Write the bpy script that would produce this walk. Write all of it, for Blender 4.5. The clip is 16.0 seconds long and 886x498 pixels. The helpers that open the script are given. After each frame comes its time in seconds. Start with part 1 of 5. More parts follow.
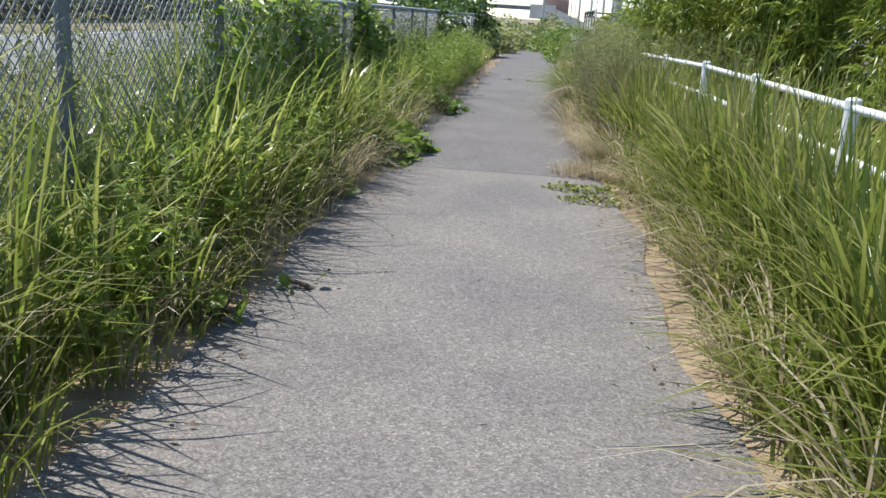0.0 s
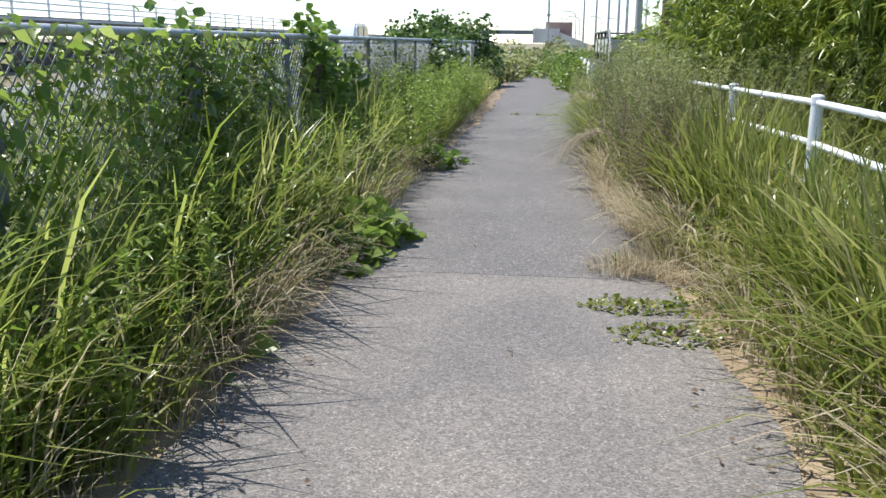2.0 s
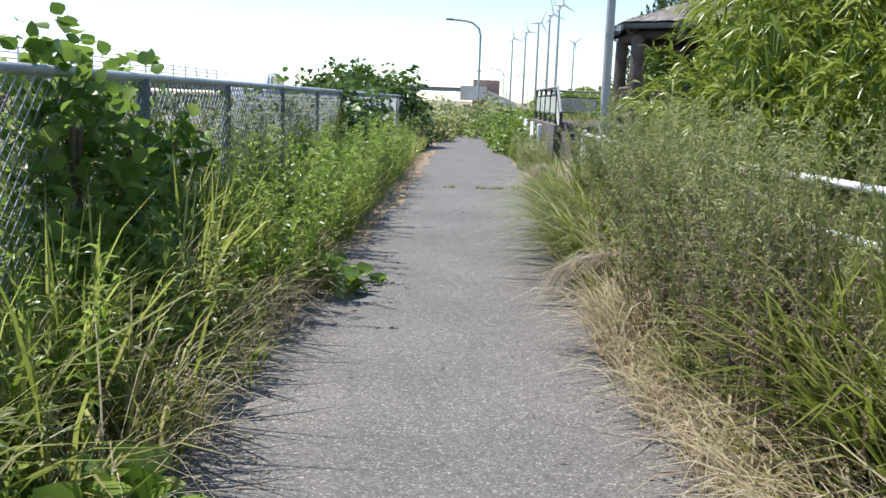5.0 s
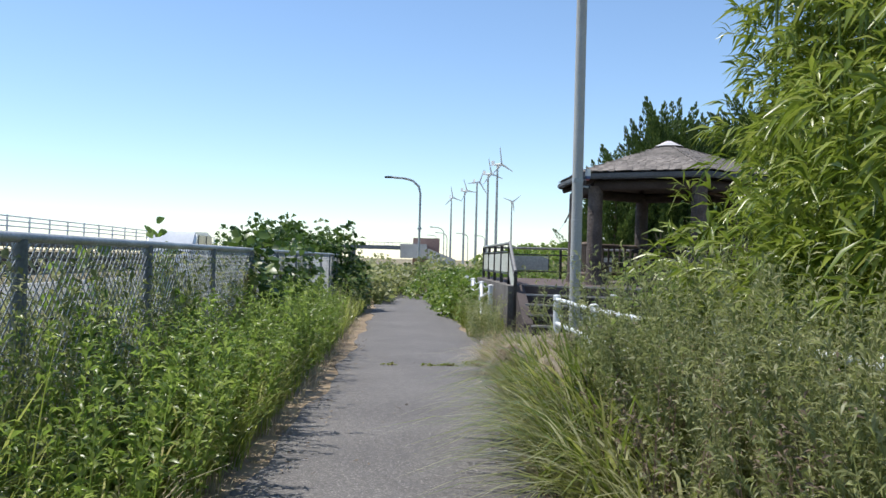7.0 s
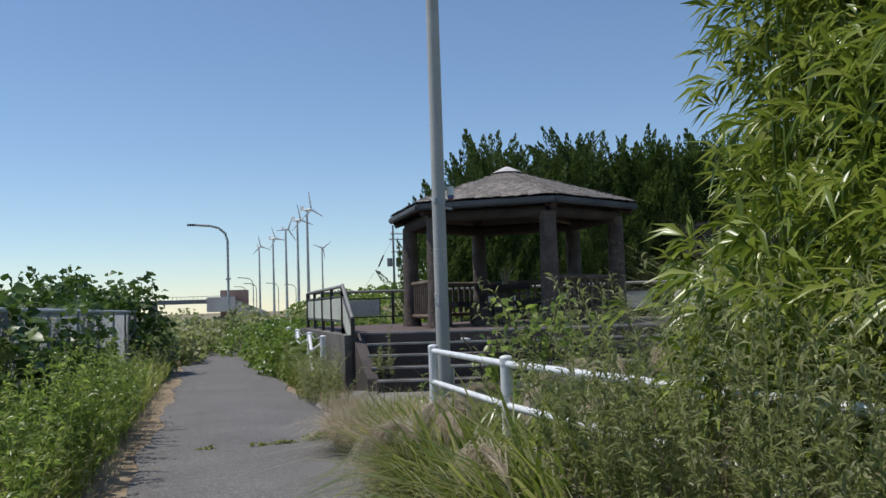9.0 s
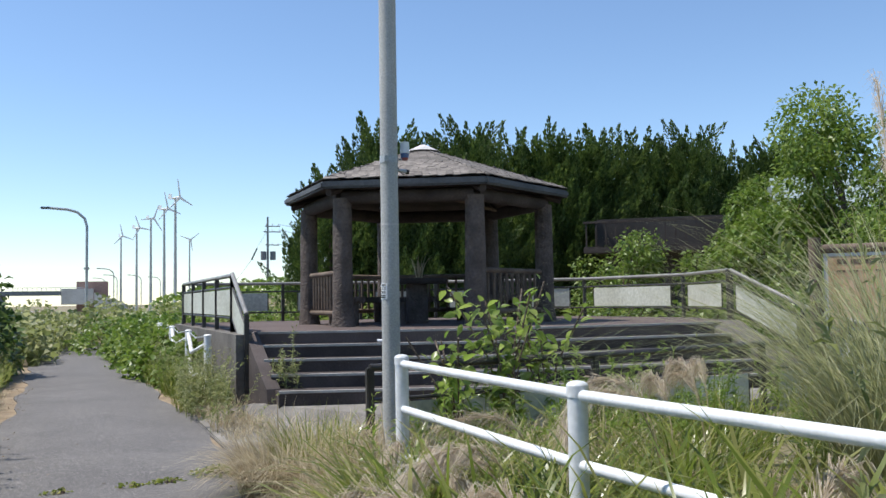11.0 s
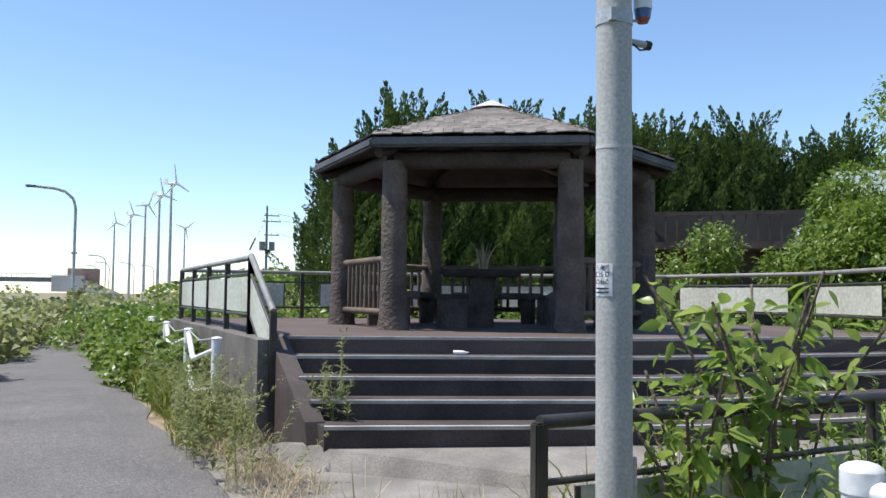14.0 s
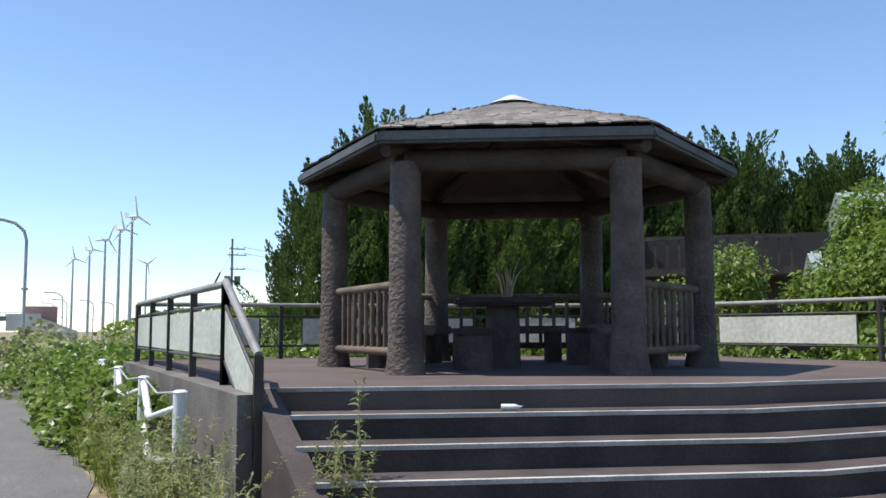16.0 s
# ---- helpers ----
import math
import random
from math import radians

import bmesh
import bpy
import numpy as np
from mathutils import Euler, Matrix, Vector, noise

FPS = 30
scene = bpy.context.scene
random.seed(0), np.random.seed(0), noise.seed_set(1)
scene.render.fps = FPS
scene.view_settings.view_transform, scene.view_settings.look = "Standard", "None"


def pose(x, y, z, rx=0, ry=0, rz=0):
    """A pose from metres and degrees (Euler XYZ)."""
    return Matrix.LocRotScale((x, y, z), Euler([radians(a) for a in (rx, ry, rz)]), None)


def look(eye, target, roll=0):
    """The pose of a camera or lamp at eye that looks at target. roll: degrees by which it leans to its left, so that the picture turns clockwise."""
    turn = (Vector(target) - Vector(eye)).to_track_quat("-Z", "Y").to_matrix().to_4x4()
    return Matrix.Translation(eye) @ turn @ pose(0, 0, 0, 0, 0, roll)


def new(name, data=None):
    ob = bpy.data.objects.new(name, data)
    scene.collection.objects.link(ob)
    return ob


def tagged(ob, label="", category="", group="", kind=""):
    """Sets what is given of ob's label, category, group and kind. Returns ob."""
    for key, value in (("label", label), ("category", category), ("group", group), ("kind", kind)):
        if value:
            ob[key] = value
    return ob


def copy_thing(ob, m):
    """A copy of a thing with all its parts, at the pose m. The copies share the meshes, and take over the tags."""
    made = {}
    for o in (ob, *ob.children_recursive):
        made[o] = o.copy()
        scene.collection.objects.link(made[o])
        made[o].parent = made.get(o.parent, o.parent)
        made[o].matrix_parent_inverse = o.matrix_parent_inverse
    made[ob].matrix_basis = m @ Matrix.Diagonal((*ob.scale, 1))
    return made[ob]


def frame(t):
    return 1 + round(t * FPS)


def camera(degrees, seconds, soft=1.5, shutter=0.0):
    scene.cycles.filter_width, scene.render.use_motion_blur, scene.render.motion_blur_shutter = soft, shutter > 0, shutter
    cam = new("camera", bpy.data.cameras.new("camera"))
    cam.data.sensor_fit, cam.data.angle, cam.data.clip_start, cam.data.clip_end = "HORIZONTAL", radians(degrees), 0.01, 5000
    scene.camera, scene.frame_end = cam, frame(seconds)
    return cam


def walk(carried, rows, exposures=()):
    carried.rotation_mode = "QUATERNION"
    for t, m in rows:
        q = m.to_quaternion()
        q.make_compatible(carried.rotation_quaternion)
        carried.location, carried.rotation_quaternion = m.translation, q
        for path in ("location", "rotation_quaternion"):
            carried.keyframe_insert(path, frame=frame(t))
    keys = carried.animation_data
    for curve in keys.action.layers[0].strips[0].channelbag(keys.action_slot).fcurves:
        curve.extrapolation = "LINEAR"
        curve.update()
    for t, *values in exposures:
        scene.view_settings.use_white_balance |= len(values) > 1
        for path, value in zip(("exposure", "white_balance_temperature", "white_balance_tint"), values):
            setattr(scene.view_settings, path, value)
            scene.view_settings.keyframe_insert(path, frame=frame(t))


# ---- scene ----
cam = camera(53.6, 16.0)
PATH = [
    (0, (-0.139, 0.746, 1.388), (-0.309, 2.67, 0.87), 3.6),
    (0.5, (-0.165, 1.422, 1.375), (-0.324, 3.359, 0.902), 2.4),
    (1, (-0.178, 2.114, 1.39), (-0.405, 4.041, 0.905), 2.3),
    (1.5, (-0.183, 2.805, 1.405), (-0.348, 4.741, 0.93), 1.1),
    (2, (-0.236, 3.532, 1.396), (-0.442, 5.468, 0.937), 0.6),
    (2.5, (-0.259, 4.212, 1.363), (-0.391, 6.143, 0.858), -0.3),
    (3, (-0.29, 4.937, 1.375), (-0.485, 6.867, 0.889), 1.7),
    (3.5, (-0.333, 5.636, 1.351), (-0.419, 7.584, 0.907), 1.4),
    (3.9, (-0.44, 6.04, 1.36), (-0.637, 7.982, 0.922), 4.1),
    (4, (-0.449, 6.165, 1.362), (-0.639, 8.11, 0.941), 3.4),
    (4.2, (-0.45, 6.41, 1.375), (-0.575, 8.366, 0.975), 2.4),
    (6.3, (-0.532, 8.924, 1.338), (-0.504, 10.91, 1.105), 1.1),
    (6.5, (-0.514, 9.167, 1.335), (-0.443, 11.154, 1.122), 0.2),
    (7, (-0.5, 9.836, 1.379), (-0.418, 11.834, 1.403), 1.5),
    (7.5, (-0.518, 10.418, 1.384), (-0.274, 12.396, 1.546), 0.7),
    (8, (-0.551, 10.883, 1.38), (-0.319, 12.862, 1.547), 1.0),
    (8.5, (-0.597, 11.436, 1.375), (-0.268, 13.406, 1.486), 0.3),
    (8.7, (-0.605, 11.667, 1.356), (-0.195, 13.621, 1.484), -0.6),
    (10.8, (-0.634, 13.99, 1.355), (0.116, 15.841, 1.465), -1.9),
    (11, (-0.623, 14.194, 1.347), (0.162, 16.03, 1.462), -0.9),
    (11.5, (-0.62, 14.751, 1.346), (0.223, 16.565, 1.341), -0.6),
    (12, (-0.568, 15.28, 1.305), (0.354, 17.052, 1.214), -0.5),
    (12.5, (-0.509, 15.823, 1.301), (0.385, 17.606, 1.156), -0.2),
    (13, (-0.483, 16.364, 1.287), (0.416, 18.134, 1.047), 0.2),
    (13.5, (-0.425, 16.897, 1.31), (0.33, 18.725, 1.013), 0.9),
    (13.7, (-0.385, 17.12, 1.325), (0.33, 18.98, 1.158), 0.7),
    (14, (-0.318, 17.474, 1.348), (0.478, 19.305, 1.456), 0.6),
    (14.5, (-0.217, 18.023, 1.398), (0.591, 19.828, 1.694), 0.3),
    (15, (-0.147, 18.548, 1.432), (0.686, 20.338, 1.751), -0.4),
    (15.5, (-0.068, 19.027, 1.395), (0.785, 20.807, 1.719), -0.8),
    (16, (0.014, 19.569, 1.36), (0.879, 21.363, 1.544), -0.2),
]
walk(cam, [(t, look(eye, target, roll)) for t, eye, target, roll in PATH],
     [(0, 0.5), (1.5, 0.58), (3.5, 0.7), (4.2, 0.78), (6.3, 0.36), (7.0, 0.22), (7.5, -0.22), (8.0, -0.5), (8.7, -0.4), (10.8, 0.18), (11.5, 0.35), (12.5, 0.48), (13.5, 0.5), (14.0, 0.4), (14.5, 0.26), (15.5, 0.12), (16.0, 0.36)])

# ---- world, sun ----
SUN_TO = Vector((-0.40, 0.17, 0.90)).normalized()
world = bpy.data.worlds.new("sky")
scene.world = world
world.use_nodes = True
wn = world.node_tree.nodes
sky = wn.new("ShaderNodeTexSky")
sky.sky_type = 'NISHITA'
sky.sun_disc = False
sky.sun_elevation = math.asin(SUN_TO.z)
sky.sun_rotation = math.atan2(SUN_TO.x, SUN_TO.y)
sky.air_density, sky.dust_density, sky.ozone_density = 0.95, 0.0, 4.3
wn["Background"].inputs[1].default_value = 0.15
world.node_tree.links.new(sky.outputs[0], wn["Background"].inputs[0])
sun = new("sun", bpy.data.lights.new("sun", 'SUN'))
sun.data.energy, sun.data.angle, sun.data.color = 4.8, radians(0.5), (1.0, 0.96, 0.9)
sun.matrix_world = look((0, 0, 30), Vector((0, 0, 30)) - SUN_TO)

# ---- materials ----


def nodes_of(name):
    m = bpy.data.materials.new(name)
    m.use_nodes = True
    t = m.node_tree
    return m, t, t.nodes["Principled BSDF"]


def surf(name, a, b, scale=2.0, fine=40.0, rough=0.7, metal=0.0, bump=0.2, depth=0.01, spread=0.0):
    """Two colours mixed by a coarse noise, darkened and lit by a fine one, with relief."""
    m, t, p = nodes_of(name)
    co = t.nodes.new("ShaderNodeTexCoord")
    n1, n2 = t.nodes.new("ShaderNodeTexNoise"), t.nodes.new("ShaderNodeTexNoise")
    n1.inputs["Scale"].default_value, n1.inputs["Detail"].default_value = scale, 5
    n2.inputs["Scale"].default_value, n2.inputs["Detail"].default_value = fine, 3
    ramp = t.nodes.new("ShaderNodeValToRGB")
    ramp.color_ramp.elements[0].position, ramp.color_ramp.elements[1].position = 0.35, 0.65
    ramp.color_ramp.elements[0].color, ramp.color_ramp.elements[1].color = (*a, 1), (*b, 1)
    mix = t.nodes.new("ShaderNodeMix")
    mix.data_type, mix.blend_type = 'RGBA', 'OVERLAY'
    mix.inputs[0].default_value = 0.45
    for n in (n1, n2):
        t.links.new(co.outputs["Object"], n.inputs["Vector"])
    t.links.new(n1.outputs[0], ramp.inputs[0])
    t.links.new(ramp.outputs[0], mix.inputs[6])
    t.links.new(n2.outputs[0], mix.inputs[7])
    out = mix.outputs[2]
    if spread:
        oi, hs = t.nodes.new("ShaderNodeObjectInfo"), t.nodes.new("ShaderNodeHueSaturation")
        mr = t.nodes.new("ShaderNodeMapRange")
        mr.inputs[3].default_value, mr.inputs[4].default_value = 1 - spread, 1 + spread
        t.links.new(oi.outputs["Random"], mr.inputs[0])
        t.links.new(mr.outputs[0], hs.inputs["Value"])
        t.links.new(out, hs.inputs["Color"])
        out = hs.outputs[0]
    t.links.new(out, p.inputs["Base Color"])
    p.inputs["Roughness"].default_value, p.inputs["Metallic"].default_value = rough, metal
    if bump:
        bp = t.nodes.new("ShaderNodeBump")
        bp.inputs["Strength"].default_value, bp.inputs["Distance"].default_value = bump, depth
        t.links.new(n2.outputs[0], bp.inputs["Height"])
        t.links.new(bp.outputs[0], p.inputs["Normal"])
    return m


def leafy(name, cols, trans=0.35, rough=0.45):
    """Foliage: each leaf its own shade; light passes through."""
    m, t, p = nodes_of(name)
    g = t.nodes.new("ShaderNodeNewGeometry")
    ramp = t.nodes.new("ShaderNodeValToRGB")
    while len(ramp.color_ramp.elements) < len(cols):
        ramp.color_ramp.elements.new(0.5)
    for i, c in enumerate(cols):
        e = ramp.color_ramp.elements[i]
        e.position, e.color = i / (len(cols) - 1), (*c, 1)
    n = t.nodes.new("ShaderNodeTexNoise")
    n.inputs["Scale"].default_value = 1.3
    add = t.nodes.new("ShaderNodeMath")
    add.operation = 'MULTIPLY_ADD'
    add.inputs[1].default_value, add.inputs[2].default_value = 0.7, 0.0
    plus = t.nodes.new("ShaderNodeMath")
    plus.operation = 'MULTIPLY_ADD'
    plus.inputs[1].default_value = 0.75
    co = t.nodes.new("ShaderNodeTexCoord")
    t.links.new(co.outputs["Object"], n.inputs["Vector"])
    t.links.new(g.outputs["Random Per Island"], add.inputs[0])
    t.links.new(n.outputs[0], plus.inputs[0])
    shift = t.nodes.new("ShaderNodeMath")
    shift.operation = 'SUBTRACT'
    shift.inputs[1].default_value = 0.22
    t.links.new(add.outputs[0], shift.inputs[0])
    t.links.new(shift.outputs[0], plus.inputs[2])
    t.links.new(plus.outputs[0], ramp.inputs[0])
    t.links.new(ramp.outputs[0], p.inputs["Base Color"])
    p.inputs["Roughness"].default_value = rough
    p.inputs["Specular IOR Level"].default_value = 0.5
    tr, mx = t.nodes.new("ShaderNodeBsdfTranslucent"), t.nodes.new("ShaderNodeMixShader")
    mx.inputs[0].default_value = trans
    t.links.new(ramp.outputs[0], tr.inputs[0])
    t.links.new(p.outputs[0], mx.inputs[1])
    t.links.new(tr.outputs[0], mx.inputs[2])
    t.links.new(mx.outputs[0], t.nodes["Material Output"].inputs[0])
    return m


def asphalt(name, a, b, pale):
    """Asphalt: pale stone chips in a dark binder, with worn and dusty patches."""
    m, t, p = nodes_of(name)
    co = t.nodes.new("ShaderNodeTexCoord")
    chips, patch, dust = (t.nodes.new("ShaderNodeTexVoronoi"), t.nodes.new("ShaderNodeTexNoise"), t.nodes.new("ShaderNodeTexNoise"))
    chips.inputs["Scale"].default_value = 135
    patch.inputs["Scale"].default_value, patch.inputs["Detail"].default_value = 1.1, 6
    dust.inputs["Scale"].default_value, dust.inputs["Detail"].default_value = 28, 4
    for n in (chips, patch, dust):
        t.links.new(co.outputs["Object"], n.inputs["Vector"])
    r1 = t.nodes.new("ShaderNodeValToRGB")
    r1.color_ramp.elements[0].color, r1.color_ramp.elements[1].color = (*a, 1), (*b, 1)
    r1.color_ramp.elements[0].position, r1.color_ramp.elements[1].position = 0.35, 0.7
    t.links.new(patch.outputs[0], r1.inputs[0])
    sep = t.nodes.new("ShaderNodeSeparateColor")
    t.links.new(chips.outputs["Color"], sep.inputs[0])
    r2 = t.nodes.new("ShaderNodeValToRGB")
    r2.color_ramp.elements[0].position, r2.color_ramp.elements[1].position = 0.0, 1.0
    r2.color_ramp.elements[0].color, r2.color_ramp.elements[1].color = (0.38, 0.38, 0.38, 1), (1.25, 1.25, 1.25, 1)
    e = r2.color_ramp.elements.new(0.93)
    e.color = (1.12, 1.12, 1.12, 1)
    e = r2.color_ramp.elements.new(0.965)
    e.color = (pale, pale, pale * 0.97, 1)
    t.links.new(sep.outputs[0], r2.inputs[0])
    mul = t.nodes.new("ShaderNodeMix")
    mul.data_type, mul.blend_type = 'RGBA', 'MULTIPLY'
    mul.inputs[0].default_value = 0.85
    t.links.new(r1.outputs[0], mul.inputs[6])
    t.links.new(r2.outputs[0], mul.inputs[7])
    ov = t.nodes.new("ShaderNodeMix")
    ov.data_type, ov.blend_type = 'RGBA', 'OVERLAY'
    ov.inputs[0].default_value = 0.35
    t.links.new(mul.outputs[2], ov.inputs[6])
    t.links.new(dust.outputs[0], ov.inputs[7])
    t.links.new(ov.outputs[2], p.inputs["Base Color"])
    p.inputs["Roughness"].default_value = 0.85
    bp = t.nodes.new("ShaderNodeBump")
    bp.inputs["Strength"].default_value, bp.inputs["Distance"].default_value = 0.5, 0.004
    t.links.new(chips.outputs["Distance"], bp.inputs["Height"])
    t.links.new(bp.outputs[0], p.inputs["Normal"])
    return m


M_ASPH_OLD = asphalt("asphalt_worn", (0.17, 0.157, 0.148), (0.235, 0.212, 0.19), 1.65)
M_ASPH = asphalt("asphalt", (0.14, 0.13, 0.124), (0.18, 0.168, 0.158), 2.6)
M_ROAD = surf("road_asphalt", (0.16, 0.16, 0.155), (0.2, 0.2, 0.19), 0.3, 30)
M_SOIL = surf("sandy_soil", (0.20, 0.145, 0.09), (0.34, 0.26, 0.17), 3, 90, 0.95, bump=0.6)
M_GROUND = surf("dry_ground", (0.17, 0.145, 0.08), (0.27, 0.225, 0.14), 0.8, 30, 0.95, bump=0.6, depth=0.03)
M_SIDE = surf("stained_grey_concrete", (0.085, 0.075, 0.066), (0.17, 0.155, 0.135), 1.8, 45, 0.9, bump=0.5)
M_CONC = surf("weathered_concrete", (0.16, 0.143, 0.125), (0.27, 0.25, 0.222), 2.2, 60, 0.88, bump=0.4)
M_CONC_PALE = surf("pale_concrete", (0.5, 0.48, 0.45), (0.62, 0.6, 0.57), 0.7, 25, 0.8)
M_PAVE = surf("brown_platform_paving", (0.085, 0.06, 0.052), (0.125, 0.092, 0.08), 1.2, 70, 0.8)
M_STEP = surf("dark_brown_step_concrete", (0.045, 0.034, 0.03), (0.085, 0.066, 0.06), 2, 50, 0.85, bump=0.4)
M_NOSE = surf("pale_worn_nosing", (0.3, 0.28, 0.25), (0.46, 0.43, 0.39), 3, 60, 0.8)
M_BARK = surf("imitation_log_concrete", (0.072, 0.056, 0.046), (0.135, 0.105, 0.088), 3, 26, 0.85, bump=0.9, depth=0.03)
M_BEAM = surf("dark_brown_wood_concrete", (0.04, 0.03, 0.026), (0.07, 0.055, 0.048), 2, 30, 0.85, bump=0.5, depth=0.02)
M_SHINGLE = surf("grey_brown_shingle", (0.13, 0.115, 0.1), (0.23, 0.2, 0.175), 4, 50, 0.9, bump=0.4, spread=0.35)
M_FASCIA = surf("weathered_fascia", (0.05, 0.055, 0.06), (0.095, 0.1, 0.105), 2, 30, 0.7)
M_CAP = surf("pale_metal_cap", (0.5, 0.48, 0.46), (0.65, 0.6, 0.58), 5, 40, 0.5)
M_GALV = surf("galvanised_steel", (0.36, 0.38, 0.38), (0.5, 0.51, 0.5), 3, 60, 0.5, 0.35, bump=0.1)
M_FENCE = surf("dull_galvanised_fence_post", (0.13, 0.15, 0.16), (0.2, 0.22, 0.235), 4, 60, 0.6, 0.2, bump=0.1)
M_WIRE = surf("chain_link_wire", (0.27, 0.275, 0.265), (0.4, 0.4, 0.38), 6, 60, 0.5, 0.4, bump=0)
M_POLE = surf("grey_concrete_pole", (0.36, 0.36, 0.34), (0.46, 0.455, 0.43), 1.2, 80, 0.75, bump=0.15)
M_WHITE = surf("white_painted_steel", (0.66, 0.67, 0.67), (0.8, 0.8, 0.79), 6, 50, 0.4, bump=0.1)
M_BLACK = surf("dark_brown_painted_steel", (0.03, 0.026, 0.022), (0.055, 0.048, 0.042), 5, 60, 0.45, bump=0.1)
M_RAILTOP = surf("grey_handrail", (0.2, 0.19, 0.17), (0.3, 0.28, 0.26), 5, 60, 0.4, bump=0.1)
M_PANEL = surf("weathered_translucent_panel", (0.45, 0.45, 0.37), (0.56, 0.57, 0.49), 1.2, 20, 0.6, bump=0.05)
M_PLASTIC = surf("white_plastic", (0.7, 0.7, 0.69), (0.8, 0.8, 0.79), 5, 60, 0.35, bump=0.02)
M_BLUE = surf("blue_plastic", (0.05, 0.1, 0.22), (0.08, 0.14, 0.3), 5, 60, 0.4, bump=0.02)
M_RED = surf("dull_red_plastic", (0.25, 0.06, 0.06), (0.32, 0.09, 0.08), 5, 60, 0.4, bump=0.02)
M_DARK = surf("black_rubber", (0.02, 0.02, 0.02), (0.04, 0.04, 0.04), 5, 60, 0.6, bump=0.05)
M_INK = surf("black_ink", (0.03, 0.03, 0.03), (0.05, 0.05, 0.05), 9, 60, 0.6, bump=0)
M_PAPER = surf("faded_map_paper", (0.42, 0.27, 0.15), (0.58, 0.42, 0.27), 3, 20, 0.8, bump=0.05)
M_LOG = surf("brown_log", (0.1, 0.07, 0.05), (0.17, 0.125, 0.09), 3, 30, 0.85, bump=0.5, depth=0.02)
M_BRICK = surf("far_brown_render", (0.3, 0.19, 0.16), (0.36, 0.24, 0.2), 0.4, 4, 0.9, bump=0)
M_ROOFM = surf("grey_green_metal_roof", (0.25, 0.31, 0.3), (0.33, 0.38, 0.37), 1, 12, 0.5, 0.2, bump=0.05)
M_HOUSE = surf("dark_house_wall", (0.035, 0.03, 0.027), (0.062, 0.054, 0.048), 0.6, 20, 0.85)
M_BARKT = surf("tree_bark", (0.09, 0.065, 0.045), (0.16, 0.12, 0.09), 3, 25, 0.9, bump=0.8, depth=0.03)
M_GLASS = surf("dark_window_glass", (0.03, 0.035, 0.04), (0.05, 0.055, 0.06), 1, 5, 0.08, bump=0)
M_CARP = surf("white_car_paint", (0.75, 0.76, 0.77), (0.8, 0.8, 0.8), 3, 10, 0.18, bump=0)
M_LINE = surf("road_line_paint", (0.6, 0.6, 0.58), (0.72, 0.72, 0.7), 3, 30, 0.7)

L_GRASS = leafy("grass_green", [(0.13, 0.19, 0.028), (0.24, 0.3, 0.058), (0.37, 0.41, 0.11), (0.48, 0.47, 0.22)], 0.66, 0.26)
L_GRASSY = leafy("grass_sunlit", [(0.10, 0.15, 0.02), (0.18, 0.235, 0.038), (0.3, 0.32, 0.085), (0.5, 0.45, 0.23)], 0.57, 0.28)
L_DRY = leafy("dry_straw", [(0.3, 0.235, 0.14), (0.5, 0.42, 0.28), (0.71, 0.63, 0.46)], 0.5, 0.7)
L_WEED = leafy("mugwort_leaf", [(0.14, 0.17, 0.045), (0.225, 0.255, 0.085), (0.32, 0.345, 0.145), (0.5, 0.48, 0.28)], 0.58)
L_BROWNW = leafy("withered_weed", [(0.12, 0.08, 0.055), (0.24, 0.18, 0.125), (0.4, 0.33, 0.235)], 0.42, 0.8)
L_VINE = leafy("kudzu_leaf", [(0.075, 0.14, 0.02), (0.13, 0.22, 0.034), (0.21, 0.31, 0.06), (0.34, 0.41, 0.12)], 0.55, 0.35)
L_BAMBOO = leafy("bamboo_leaf", [(0.085, 0.13, 0.014), (0.16, 0.22, 0.025), (0.27, 0.33, 0.05), (0.42, 0.44, 0.14)], 0.4, 0.32)
L_JUNI = leafy("juniper_needles", [(0.035, 0.065, 0.016), (0.075, 0.125, 0.028), (0.16, 0.22, 0.05)], 0.4, 0.6)
L_TREE = leafy("broad_leaf", [(0.07, 0.13, 0.016), (0.13, 0.21, 0.03), (0.2, 0.28, 0.05), (0.3, 0.36, 0.1)], 0.45, 0.4)
L_PALE = leafy("pale_seeding_weed", [(0.14, 0.16, 0.075), (0.22, 0.235, 0.12), (0.32, 0.32, 0.2), (0.45, 0.43, 0.3)], 0.45, 0.6)
L_KUDZU = leafy("dark_kudzu_leaf", [(0.03, 0.065, 0.012), (0.06, 0.115, 0.02), (0.11, 0.18, 0.035), (0.24, 0.3, 0.11)], 0.35, 0.4)
L_PLUME = leafy("pampas_plume", [(0.36, 0.28, 0.2), (0.52, 0.44, 0.34), (0.7, 0.63, 0.52)], 0.45, 0.7)
L_SILVER = leafy("silver_grass", [(0.23, 0.25, 0.1), (0.37, 0.38, 0.19), (0.55, 0.54, 0.35)], 0.55, 0.35)
L_LANCE = leafy("lance_leaf", [(0.115, 0.19, 0.026), (0.195, 0.29, 0.048), (0.29, 0.38, 0.08), (0.4, 0.46, 0.14)], 0.6, 0.32)

# ---- mesh helpers ----


def obj(name, verts, faces, material, parent=None, label=""):
    me = bpy.data.meshes.new(name)
    me.from_pydata(verts, [], faces)
    me.materials.append(material)
    ob = new(name, me)
    if parent:
        ob.parent = parent
    if label:
        ob["label"] = label
    return ob


